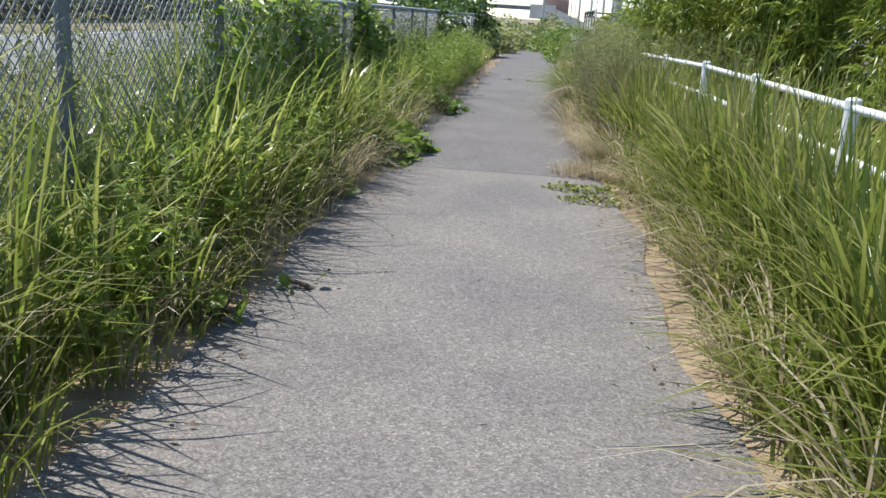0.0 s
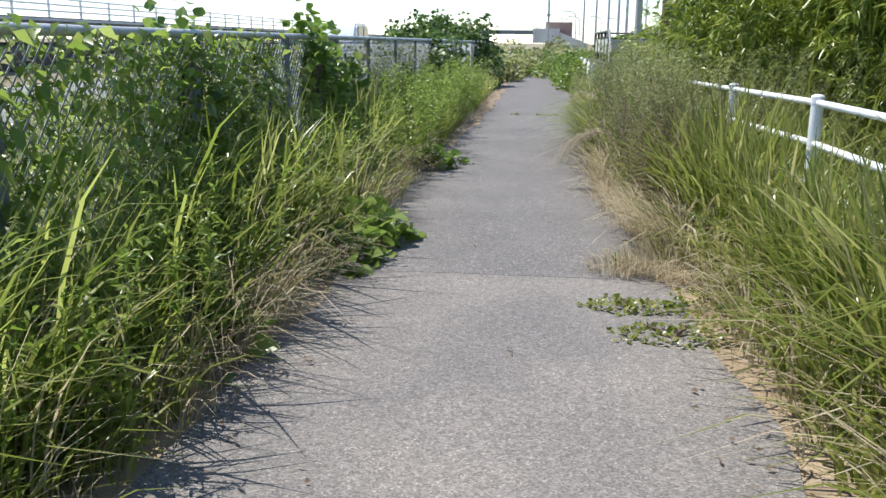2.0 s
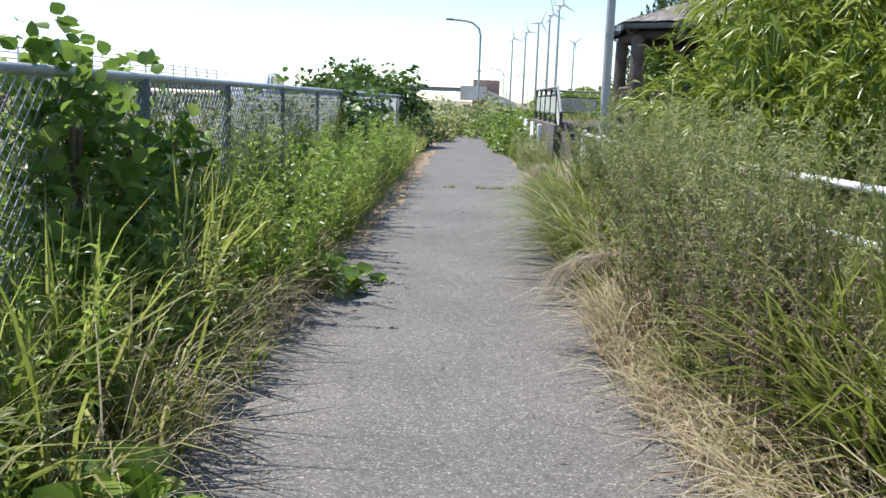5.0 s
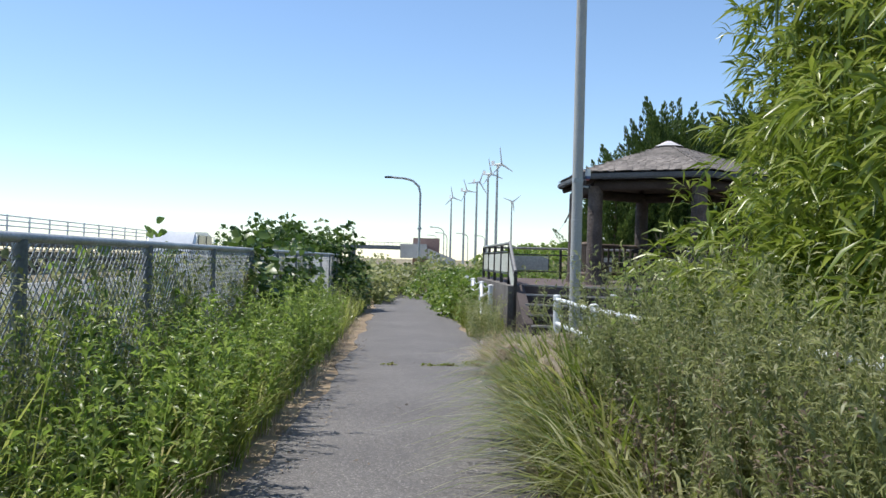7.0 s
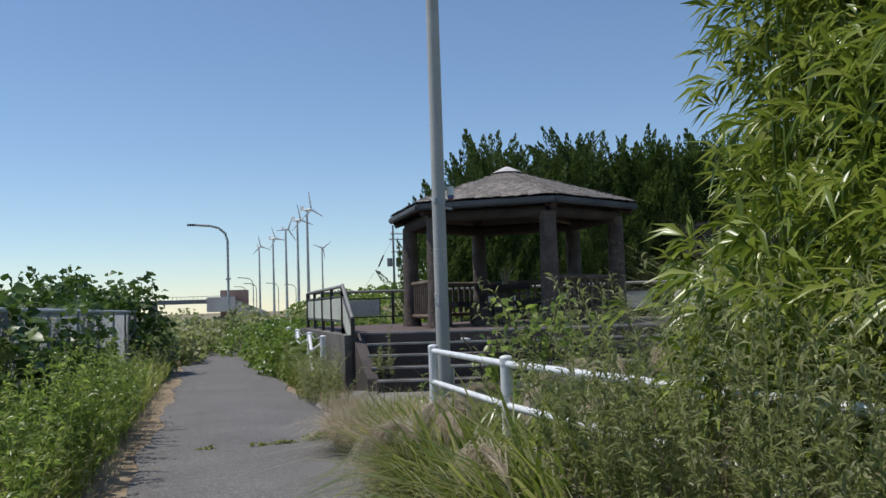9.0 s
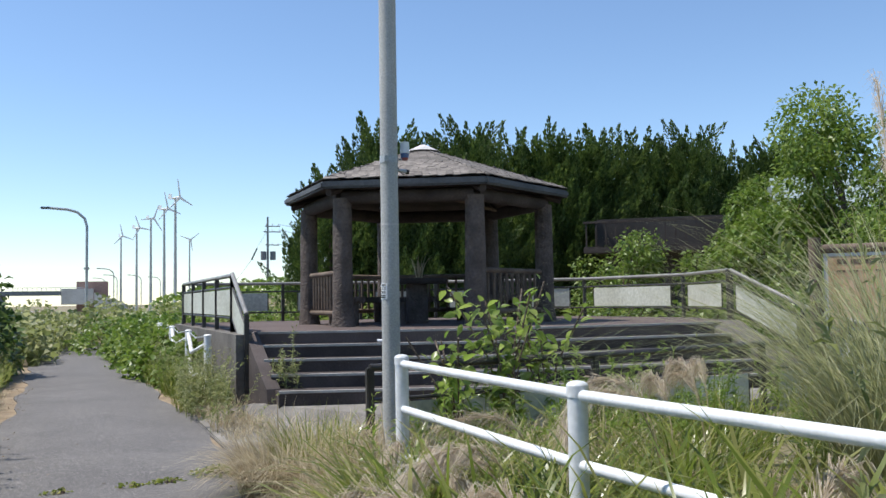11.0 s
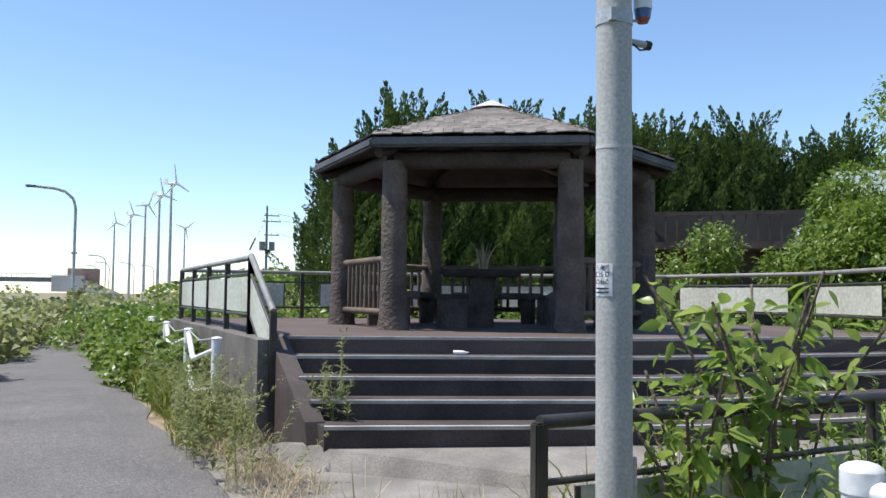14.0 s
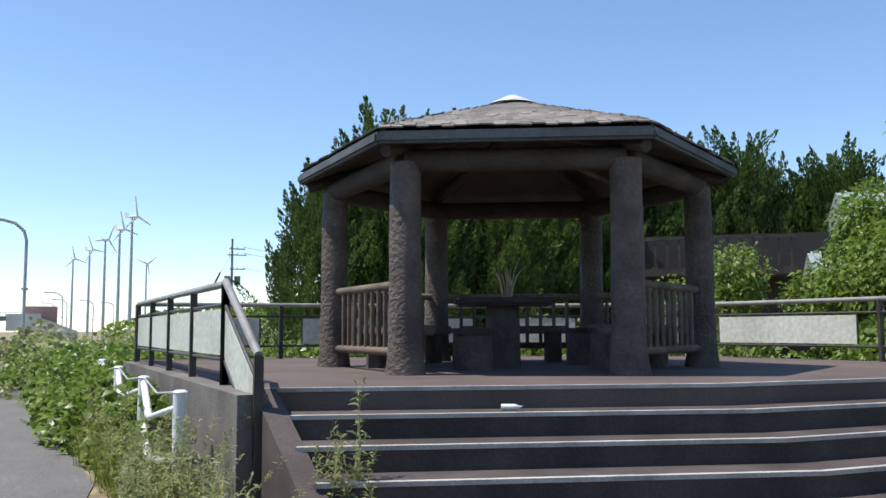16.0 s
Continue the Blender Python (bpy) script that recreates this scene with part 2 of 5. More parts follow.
def part(name, bm, material, parent=None, label="", smooth=False):
    me = bpy.data.meshes.new(name)
    bm.to_mesh(me)
    bm.free()
    me.materials.append(material)
    if smooth:
        me.shade_smooth()
        me.set_sharp_from_angle(angle=radians(40))
    ob = new(name, me)
    if parent:
        ob.parent = parent
    if label:
        ob["label"] = label
    return ob


def thing(name, m, label, category, group="", kind=""):
    ob = new(name)
    ob.empty_display_size = 0.1
    ob.matrix_basis = m
    return tagged(ob, label, category, group, kind)


def box(bm, c, s, m=None, bevel=0.0):
    r = bmesh.ops.create_cube(bm, size=1.0, matrix=(m or Matrix()) @ Matrix.LocRotScale(c, None, s))
    if bevel:
        es = list({e for v in r["verts"] for e in v.link_edges})
        bmesh.ops.bevel(bm, geom=es, offset=bevel, segments=2, affect='EDGES')
    return r["verts"]


def rod(bm, a, b, r0, r1=None, seg=12, caps=True):
    a, b = Vector(a), Vector(b)
    d = b - a
    m = Matrix.Translation((a + b) / 2) @ d.to_track_quat('Z', 'Y').to_matrix().to_4x4()
    bmesh.ops.create_cone(bm, cap_ends=caps, segments=seg, radius1=r0, radius2=r0 if r1 is None else r1, depth=d.length, matrix=m)


def tube(bm, pts, r, seg=8):
    """A bent pipe through points."""
    pts = [Vector(p) for p in pts]
    rings = []
    for i, p in enumerate(pts):
        d = (pts[min(i + 1, len(pts) - 1)] - pts[max(i - 1, 0)]).normalized()
        u = d.orthogonal().normalized() if i == 0 else (u - d * u.dot(d)).normalized()
        w = d.cross(u)
        rings.append([bm.verts.new(p + r * (math.cos(k * math.tau / seg) * u + math.sin(k * math.tau / seg) * w)) for k in range(seg)])
    for a, b in zip(rings, rings[1:]):
        for k in range(seg):
            bm.faces.new((a[k], a[(k + 1) % seg], b[(k + 1) % seg], b[k]))
    bm.faces.new(rings[0][::-1])
    bm.faces.new(rings[-1])


def prism(bm, poly, z0, z1):
    lo = [bm.verts.new((x, y, z0)) for x, y in poly]
    hi = [bm.verts.new((x, y, z1)) for x, y in poly]
    n = len(poly)
    bm.faces.new(lo[::-1])
    bm.faces.new(hi)
    for i in range(n):
        bm.faces.new((lo[i], lo[(i + 1) % n], hi[(i + 1) % n], hi[i]))


def arrays(name, co, quads, tris, material, parent=None, label=""):
    """A mesh from coordinate and index arrays."""
    me = bpy.data.meshes.new(name)
    me.vertices.add(len(co))
    me.vertices.foreach_set("co", np.asarray(co, np.float32).ravel())
    q, t = np.asarray(quads, np.int32).reshape(-1, 4), np.asarray(tris, np.int32).reshape(-1, 3)
    me.loops.add(q.size + t.size)
    me.loops.foreach_set("vertex_index", np.concatenate([q.ravel(), t.ravel()]))
    me.polygons.add(len(q) + len(t))
    me.polygons.foreach_set("loop_start", np.concatenate([np.arange(len(q)) * 4, q.size + np.arange(len(t)) * 3]).astype(np.int32))
    me.update(calc_edges=True)
    me.validate()
    me.materials.append(material)
    ob = new(name, me)
    if parent:
        ob.parent = parent
    if "blades" in name or name == "leaves":
        ob["kind"] = "stuff"
    if label:
        ob["label"] = label
    return ob


RNG = np.random.default_rng(7)


def blades(base, height, width, lean, yaw=None, stiff=1.0, segs=3):
    """Grass blades: arrays of roots, heights, widths and leans (how far the tip falls to the side, in heights)."""
    n = len(base)
    yaw = RNG.uniform(0, math.tau, n) if yaw is None else yaw
    d = np.stack([np.cos(yaw), np.sin(yaw), np.zeros(n)], 1)
    s = np.stack([-np.sin(yaw), np.cos(yaw), np.zeros(n)], 1)
    s = s * np.cos(RNG.uniform(-1, 1, n))[:, None] + d * RNG.uniform(-0.5, 0.5, n)[:, None]
    rows = []
    for k in range(segs + 1):
        f = k / segs
        out = 0.85 * lean * height * f ** 1.8
        up = height * (f - 0.5 * np.minimum(lean, 1.5) * f ** 3 * stiff)
        p = base + d * out[:, None] + np.stack([np.zeros(n), np.zeros(n), up], 1)
        w = width * (1 - f ** 2) * (0.75 + 0.5 * f)
        rows += [p - s * (w / 2)[:, None], p + s * (w / 2)[:, None]] if k < segs else [p]
    per = 2 * segs + 1
    co = np.stack(rows, 1).reshape(-1, 3)
    o = (np.arange(n) * per)[:, None]
    quads = np.concatenate([o + np.array([[2 * k, 2 * k + 1, 2 * k + 3, 2 * k + 2]]) for k in range(segs - 1)]) if segs > 1 else np.zeros((0, 4))
    tris = o + np.array([[2 * segs - 2, 2 * segs - 1, 2 * segs]])
    return co, quads, tris


def leaves(pos, along, length, width, fold=0.25, droop=0.2):
    """Pointed oval leaves: arrays of roots and directions."""
    n = len(pos)
    along = along / np.linalg.norm(along, axis=1, keepdims=True)
    r = RNG.normal(size=(n, 3))
    r[:, 2] *= 0.35
    side = np.cross(along, np.array([0, 0, 1.0]) + 0.6 * r)
    side /= np.linalg.norm(side, axis=1, keepdims=True) + 1e-9
    nor = np.cross(side, along)
    L, W = length[:, None], width[:, None]
    mid = pos + along * L * 0.45
    tip = pos + along * L - np.array([0, 0, 1.0]) * L * droop
    a, b = mid + side * W / 2 + nor * W * fold, mid - side * W / 2 + nor * W * fold
    co = np.stack([pos, a, tip, b, mid], 1).reshape(-1, 3)
    o = (np.arange(n) * 5)[:, None]
    tris = np.concatenate([o + np.array([[0, 4, 1]]), o + np.array([[4, 2, 1]]), o + np.array([[0, 3, 4]]), o + np.array([[4, 3, 2]])])
    return co, np.zeros((0, 4), int), tris


def broad(pos, along, length, width, droop=0.25):
    """Broad oval leaves with a bent midrib and a rounder outline."""
    n = len(pos)
    along = along / np.linalg.norm(along, axis=1, keepdims=True)
    side = np.cross(along, np.array([0, 0, 1.0]) + 0.5 * RNG.normal(size=(n, 3)))
    side /= np.linalg.norm(side, axis=1, keepdims=True) + 1e-9
    nor = np.cross(side, along)
    L, W = length[:, None], width[:, None]
    dn = np.array([0, 0, 1.0])
    rows = [pos]
    for f, w in ((0.18, 0.72), (0.42, 1.0), (0.7, 0.66)):
        m = pos + along * L * f - dn * L * droop * f * f
        rows += [m + side * W * w / 2 + nor * W * w * 0.12, m, m - side * W * w / 2 + nor * W * w * 0.12]
    rows.append(pos + along * L - dn * L * droop)
    co = np.stack(rows, 1).reshape(-1, 3)
    o = (np.arange(n) * 11)[:, None]
    q = np.concatenate([o + np.array([i]) for i in ((1, 2, 5, 4), (2, 3, 6, 5), (4, 5, 8, 7), (5, 6, 9, 8))])
    t = np.concatenate([o + np.array([i]) for i in ((0, 2, 1), (0, 3, 2), (7, 8, 10), (8, 9, 10))])
    return co, q, t


def joined(lots):
    co, q, t, o = [], [], [], 0
    for c, a, b in lots:
        co.append(c)
        q.append(np.asarray(a).reshape(-1, 4) + o)
        t.append(np.asarray(b).reshape(-1, 3) + o)
        o += len(c)
    return np.concatenate(co), np.concatenate(q).astype(np.int32), np.concatenate(t).astype(np.int32)


def sway(x, y):
    """How far the verge on the railing's side swings in towards the path."""
    a, b = np.clip((y - 8.6) / 2.6, 0, 1), np.clip((20.0 - y) / 3.0, 0, 1)
    return np.where(np.asarray(x) > 0.3, -0.27 * a * a * (3 - 2 * a) * b * b * (3 - 2 * b), 0.0)


def spot(n, x0, x1, y0, y1, z=0.0):
    x, y = RNG.uniform(x0, x1, n), RNG.uniform(y0, y1, n)
    return np.stack([x + sway(x, y), y, np.full(n, z)], 1)


def rand_dirs(n, up=0.0):
    d = RNG.normal(size=(n, 3))
    d[:, 2] += up
    return d / np.linalg.norm(d, axis=1, keepdims=True)

# ---- ground, path, road ----


def path_mid(y):
    return -0.38 + 0.033 * max(0.0, y - 22.3) - 0.55 * max(0.0, min(1.0, (y - 24) / 14)) - 0.02 * max(0.0, y - 40) ** 1.6


def strip(name, y0, y1, x0f, x1f, z, material, label, step=0.5, crown=0.0, thick=0.05):
    bm = bmesh.new()
    n = max(2, int((y1 - y0) / step))
    rows = []
    for i in range(n + 1):
        y = y0 + (y1 - y0) * i / n
        a, b = x0f(y), x1f(y)
        row = []
        for k in range(5):
            f = k / 4
            row.append(bm.verts.new((a + (b - a) * f, y, z + crown * (1 - (2 * f - 1) ** 2))))
        rows.append(row)
    for r, s in zip(rows, rows[1:]):
        for k in range(4):
            bm.faces.new((r[k], r[k + 1], s[k + 1], s[k]))
    edge = bmesh.ops.extrude_face_region(bm, geom=[e for e in bm.edges if e.is_boundary])
    for v in edge["geom"]:
        if isinstance(v, bmesh.types.BMVert):
            v.co.z -= thick
    return tagged(part(name, bm, material), label, "path", kind="structure")


bm = bmesh.new()
R = 2500
xs = sorted({-R, -300, -60, -30, -20, -16, -12, -8, -5, -3, -2, -1.6, 1.0, 1.4, 2, 3, 5, 8, 12, 20, 40, 80, 300, R})
ys = sorted({-R, -300, -60, -20, -8, 0, 4, 8, 12, 16, 18, 20, 22, 24, 26, 28, 32, 36, 40, 46, 52, 60, 70, 90, 120, 300, R})


def ground_z(x, y):
    bank = 0.17 * max(0.0, min(1.0, (x - 0.95) / 0.45)) * (1.0 if y < 21 or 34 < y < 60 else 0.0)
    rise = 2.2 * math.exp(-((x - 12.5) / 9) ** 2 - ((y - 66) / 10) ** 2)
    slope = 1.2 * max(0.0, min(1.0, (-x - 17.2) / 2.4)) if y < 140 else 0.0
    return -0.03 + bank + (rise if y > 40 else 0.0) + slope


grid = [[bm.verts.new((x, y, ground_z(x, y))) for y in ys] for x in xs]
for i in range(len(xs) - 1):
    for j in range(len(ys) - 1):
        bm.faces.new((grid[i][j], grid[i + 1][j], grid[i + 1][j + 1], grid[i][j + 1]))
tagged(part("ground", bm, M_GROUND), "dry sandy ground with weeds", "ground", kind="structure")

JOINT = 8.75
wob = lambda y: 0.05 * math.sin(y * 1.7) + 0.03 * math.sin(y * 4.1)


def between(y, keys):
    return float(np.interp(y, [k[0] for k in keys], [k[1] for k in keys]))


EDGE_L = [(-8, -1.4), (8.75, -1.46), (12, -1.56), (15.5, -1.46), (18.3, -1.32), (24, -1.28), (30, -1.28), (36, -1.42)]
EDGE_R = [(-8, 0.74), (8.75, 0.62), (11, 0.42), (13, 0.36), (16, 0.36), (18.3, 0.5), (19.4, 0.6), (20.6, 0.68), (24.5, 0.76), (27, 0.64), (30, 0.6), (36, 0.5)]
side_l = lambda y: (between(y, EDGE_L) if y < 36 else path_mid(y) - 0.95) + wob(y)
side_r = lambda y: (between(y, EDGE_R) if y < 36 else path_mid(y) + 0.98) + wob(y + 9)
strip("soil_verge", -8, 46, lambda y: side_l(y) - 0.4, lambda y: side_r(y) + 0.38 + wob(y + 3), -0.012, M_SOIL, "sandy soil edge along the asphalt path", 0.4)
strip("path_near", -8, JOINT + 0.08, side_l, side_r, 0.0, M_ASPH_OLD, "worn pale grey asphalt footpath", 0.3, 0.01)
strip("path_far", JOINT, 60, side_l, side_r, 0.002, M_ASPH, "dark grey asphalt footpath", 0.3, 0.01)
bm = bmesh.new()
tri = [(0.72, 19.6), (0.72, 24.6), (1.05, 24.2), (1.05, 21.3)]
prism(bm, tri, -0.05, 0.006)
tagged(part("path_apron", bm, M_ASPH), "dark asphalt corner beside the concrete landing", "path", kind="structure")
# concrete landing that climbs to the foot of the steps
bm = bmesh.new()
for quad in [((0.74, 21.9, 0.012), (4.2, 21.2, 0.05), (7.9, 22.6, 0.2), (4.3, 23.1, 0.2), (1.3, 24.3, 0.2), (0.74, 24.7, 0.03))]:
    v = [bm.verts.new(p) for p in quad]
    f = bm.faces.new(v)
    g = bmesh.ops.extrude_face_region(bm, geom=[f])
    for w in g["geom"]:
        if isinstance(w, bmesh.types.BMVert):
            w.co.z -= 0.25
bmesh.ops.recalc_face_normals(bm, faces=bm.faces)
tagged(part("landing", bm, M_CONC), "weathered pale concrete landing at the foot of the steps", "landing", kind="structure")

bm = bmesh.new()
box(bm, (-12, 60, -0.02), (7, 400, 0.06))
tagged(part("road", bm, M_ROAD), "grey asphalt road beyond the fence", "road", kind="structure")
for x in (-8.8, -15.2):
    bm = bmesh.new()
    box(bm, (x, 60, 0.012), (0.15, 400, 0.01))
    tagged(part("road_line", bm, M_LINE), "white painted edge line on the road", "road line", kind="structure")

# ---- raised highway on the far side of the road ----
hw = thing("highway", pose(-19.5, 0, 0), "raised concrete highway with white guard rails", "highway", kind="structure")
bm = bmesh.new()
box(bm, (2.2, 60, 0.45), (0.3, 400, 1.0), bevel=0.03)
part("retaining_wall", bm, M_BEAM, hw, "dark low retaining wall")
bm = bmesh.new()
box(bm, (-4, 60, 1.85), (8, 400, 0.7), bevel=0.05)
part("deck", bm, M_CONC, hw)
bm = bmesh.new()
box(bm, (0.1, 60, 2.1), (0.12, 400, 0.1))
part("ledge", bm, M_CONC_PALE, hw)
for z in (2.45, 2.7, 2.93):
    bm = bmesh.new()
    rod(bm, (-0.1, -120, z), (-0.1, 250, z), 0.035, seg=8)
    part("rail", bm, M_WHITE, hw)
bm = bmesh.new()
box(bm, (0, 0, 0.45), (0.08, 0.08, 0.82), bevel=0.01)
post0 = part("post", bm, M_WHITE, hw)
post0.location = (-0.1, -20, 2.13)
for i in range(1, 50):
    o = post0.copy()
    scene.collection.objects.link(o)
    o.location = (-0.1, -20 + 2.5 * i, 2.13)

# ---- chain-link fence ----
FX = -2.25


def chain_fence():
    f = thing("chain_link_fence", pose(FX, 0, 0), "weathered galvanised chain-link fence overgrown with vines", "fence")
    bm = bmesh.new()
    rod(bm, (0, 0, -0.1), (0, 0, 1.42), 0.035, seg=10)
    p = part("post", bm, M_FENCE, f, smooth=True)
    posts = [0.7, 2.65, 4.6, 6.6, 8.58, 10.48, 12.2, 13.88, 15.84, 17.8, 19.75, 21.7, 23.7, 25.7, 27.7, 29.7, 31.7]
    p.location.y = posts[0]
    for y in posts[1:]:
        o = p.copy()
        scene.collection.objects.link(o)
        o.location.y = y
    bm = bmesh.new()
    rod(bm, (0, -6, 1.43), (0, 33, 1.43), 0.024, seg=10)
    part("top_rail", bm, M_GALV, f, smooth=True)
    # woven wire: slanting strands both ways, bent out and in at the crossings
    co, faces = [], []
    step, h, y0, y1 = 0.075, 1.36, 2.0, 33.0
    r = 0.0035
    count = int((y1 - y0 + h) / step)
    for sgn in (1, -1):
        for i in range(count):
            a = y0 - (h if sgn > 0 else 0) + i * step
            pa, pb = [a, 0.06], [a + sgn * h, 0.06 + h]
            if min(pa[0], pb[0]) > y1 or max(pa[0], pb[0]) < y0:
                continue
            n = len(co)
            for yy, zz in (pa, pb):
                co += [(sgn * 0.003 - r, yy, zz), (sgn * 0.003 + r, yy + r, zz - r), (sgn * 0.003 + r, yy - r, zz + r)]
            faces += [(n, n + 1, n + 4, n + 3), (n + 1, n + 2, n + 5, n + 4), (n + 2, n, n + 3, n + 5)]
    o = obj("wire_mesh", co, faces, M_WIRE, f, "diamond wire mesh")
    o["kind"] = "stuff"
    return f


chain_fence()

# ---- white pipe railing beside the path ----


def pipe_railing():
    f = thing("pipe_railing", pose(0, 0, 0.0), "white painted steel pipe railing with three rails", "railing")
    pts = [(1.40, 1.45), (1.39, 3.3), (1.39, 5.15), (1.4, 7.1), (1.4, 8.98), (1.31, 10.86), (1.21, 12.85), (1.1, 14.86), (1.02, 16.86), (1.03, 18.65)]
    bm = bmesh.new()
    rod(bm, (0, 0, -0.2), (0, 0, 1.075), 0.036, seg=20)
    p = part("post", bm, M_WHITE, f, smooth=True)
    bm = bmesh.new()
    bmesh.ops.create_uvsphere(bm, u_segments=20, v_segments=8, radius=0.039, matrix=Matrix.Translation((0, 0, 1.075)) @ Matrix.Diagonal((1, 1, 0.42, 1)))
    rod(bm, (0, 0, 1.035), (0, 0, 1.075), 0.039, seg=20)
    c = part("cap", bm, M_WHITE, p, smooth=True)
    rise = lambda y: between(y, [(9, 0.03), (16.5, -0.035)])
    p.location = (*pts[0], rise(pts[0][1]))
    for x, y in pts[1:]:
        o = p.copy()
        scene.collection.objects.link(o)
        o.location = (x, y, rise(y))
        k = c.copy()
        scene.collection.objects.link(k)
        k.parent = o
    for (xa, ya), (xb, yb) in zip(pts, pts[1:]):
        for z in (1.04, 0.8, 0.55, 0.3):
            bm = bmesh.new()
            rod(bm, (xa, ya, z + rise(ya)), (xb, yb, z + rise(yb)), 0.021, seg=14)
            part("rail", bm, M_WHITE, f, smooth=True)


pipe_railing()

# ---- concrete pole with camera unit ----
POLE = (1.49, 20.1)
pole = thing("concrete_pole", pose(*POLE, 0), "tall grey concrete pole with a steel band and label", "pole")
bm = bmesh.new()
rod(bm, (0, 0, -0.1), (0, 0, 9.0), 0.066, 0.056, seg=28)
part("shaft", bm, M_POLE, pole, smooth=True)
bm = bmesh.new()
rod(bm, (0, 0, 2.33), (0, 0, 2.38), 0.0665, seg=28)
box(bm, (-0.045, -0.055, 2.355), (0.025, 0.025, 0.045))
part("band", bm, M_GALV, pole, "shiny steel band", smooth=True)
bm = bmesh.new()
rod(bm, (0, 0, 1.88), (0, 0, 1.892), 0.0655, seg=28)
part("collar", bm, M_CONC_PALE, pole, smooth=True)
bm = bmesh.new()
rod(bm, (0.085, 0.02, -0.1), (0.085, 0.02, 0.78), 0.022, seg=14)
part("conduit", bm, M_GALV, pole, "short grey conduit pipe", smooth=True)
# paper label wrapped on the shaft
a0 = radians(200)
bm = bmesh.new()
for k in range(7):
    a = a0 - 0.54 + 0.18 * k
    for z in (1.355, 1.47):
        bm.verts.new((0.0665 * math.cos(a), 0.0665 * math.sin(a), z))
bm.verts.ensure_lookup_table()
for k in range(6):
    bm.faces.new([bm.verts[i] for i in (2 * k, 2 * k + 2, 2 * k + 3, 2 * k + 1)])
plate = part("label_plate", bm, M_PLASTIC, pole, "white number label")


def letters(text, size, parent, m, material=None):
    cu = bpy.data.curves.new("letters", 'FONT')
    cu.body, cu.size, cu.align_x, cu.align_y, cu.extrude = text, size, 'CENTER', 'CENTER', 0.0005
    o = bpy.data.objects.new("letters", cu)
    scene.collection.objects.link(o)
    dg = bpy.context.evaluated_depsgraph_get()
    me = bpy.data.meshes.new_from_object(o.evaluated_get(dg))
    bpy.data.objects.remove(o)
    me.materials.clear()
    me.materials.append(material or M_INK)
    t = new("letters", me)
    t.parent = parent
    t.matrix_basis = m
    return t


for text, size, z in (("千葉県", 0.02, 1.455), ("DS D", 0.026, 1.43), ("0460", 0.026, 1.404)):
    letters(text, size, plate, Matrix.Translation((0.0685 * math.cos(a0), 0.0685 * math.sin(a0), z)) @ pose(0, 0, 0, 90, 0, math.degrees(a0) + 90))
bm = bmesh.new()
for z in (1.382, 1.368):
    box(bm, (0, 0, 0), (0.002, 0.05, 0.006), Matrix.Translation((0.0675 * math.cos(a0), 0.0675 * math.sin(a0), z)) @ pose(0, 0, 0, 0, 0, math.degrees(a0)))
part("text_bar", bm, M_INK, plate)

lamp = thing("beacon_unit", pose(POLE[0] + 0.063, POLE[1], 2.34) @ Matrix.Diagonal((0.55, 0.55, 0.55, 1)), "white beacon with blue base and small camera on the pole", "beacon")
bm = bmesh.new()
rod(bm, (0.1, -0.02, 0.12), (0.1, -0.02, 0.27), 0.062, 0.058, seg=20)
part("dome", bm, M_PLASTIC, lamp, "white plastic dome", smooth=True)
bm = bmesh.new()
rod(bm, (0.1, -0.02, 0.06), (0.1, -0.02, 0.12), 0.05, 0.058, seg=20)
part("base", bm, M_BLUE, lamp, smooth=True)
bm = bmesh.new()
rod(bm, (0.1, -0.02, 0.03), (0.1, -0.02, 0.06), 0.035, 0.05, seg=16)
part("foot", bm, M_RED, lamp, smooth=True)
bm = bmesh.new()
tube(bm, [(-0.02, 0, 0.03), (0.04, -0.01, 0.04), (0.1, -0.02, 0.04)], 0.01)
part("bracket", bm, M_GALV, lamp, smooth=True)
bm = bmesh.new()
rod(bm, (-0.02, 0, -0.1), (0.12, -0.03, -0.12), 0.022, 0.024, seg=14)
part("camera_tube", bm, M_GALV, lamp, smooth=True)
bm = bmesh.new()
rod(bm, (0.115, -0.03, -0.12), (0.15, -0.035, -0.125), 0.032, 0.03, seg=14)
part("lens_hood", bm, M_DARK, lamp, smooth=True)
bm = bmesh.new()
tube(bm, [(-0.01, 0, 0.03), (0.0, -0.01, -0.05), (0.02, -0.02, -0.12), (0.07, -0.03, -0.16), (0.12, -0.03, -0.15), (0.13, -0.03, -0.12)], 0.007, 6)
part("cable", bm, M_DARK, lamp, smooth=True)

# ---- platform and steps ----
PZ = 0.96
A, B, C = Vector((1.55, 25.6)), Vector((4.65, 24.5)), Vector((7.9, 24.3))
TREAD, RISE = 0.36, 0.1535
n1 = Vector(((B - A).y, -(B - A).x)).normalized()
n2 = Vector(((C - B).y, -(C - B).x)).normalized()
nm = (n1 + n2).normalized()
nm = nm / nm.dot(n1)
EDGE = [(1.55, 25.6), (4.65, 24.5), (7.9, 24.3), (8.75, 24.7), (9.65, 26.9), (9.3, 29.7), (6.6, 31.5), (3.4, 32.2), (1.45, 32.4)]


def front(k):
    d = TREAD * k
    a = Vector((A.x, A.y + n1.y * d - 0.06 * k))
    return [a, B + nm * d, Vector((C.x, C.y + n2.y * d))]


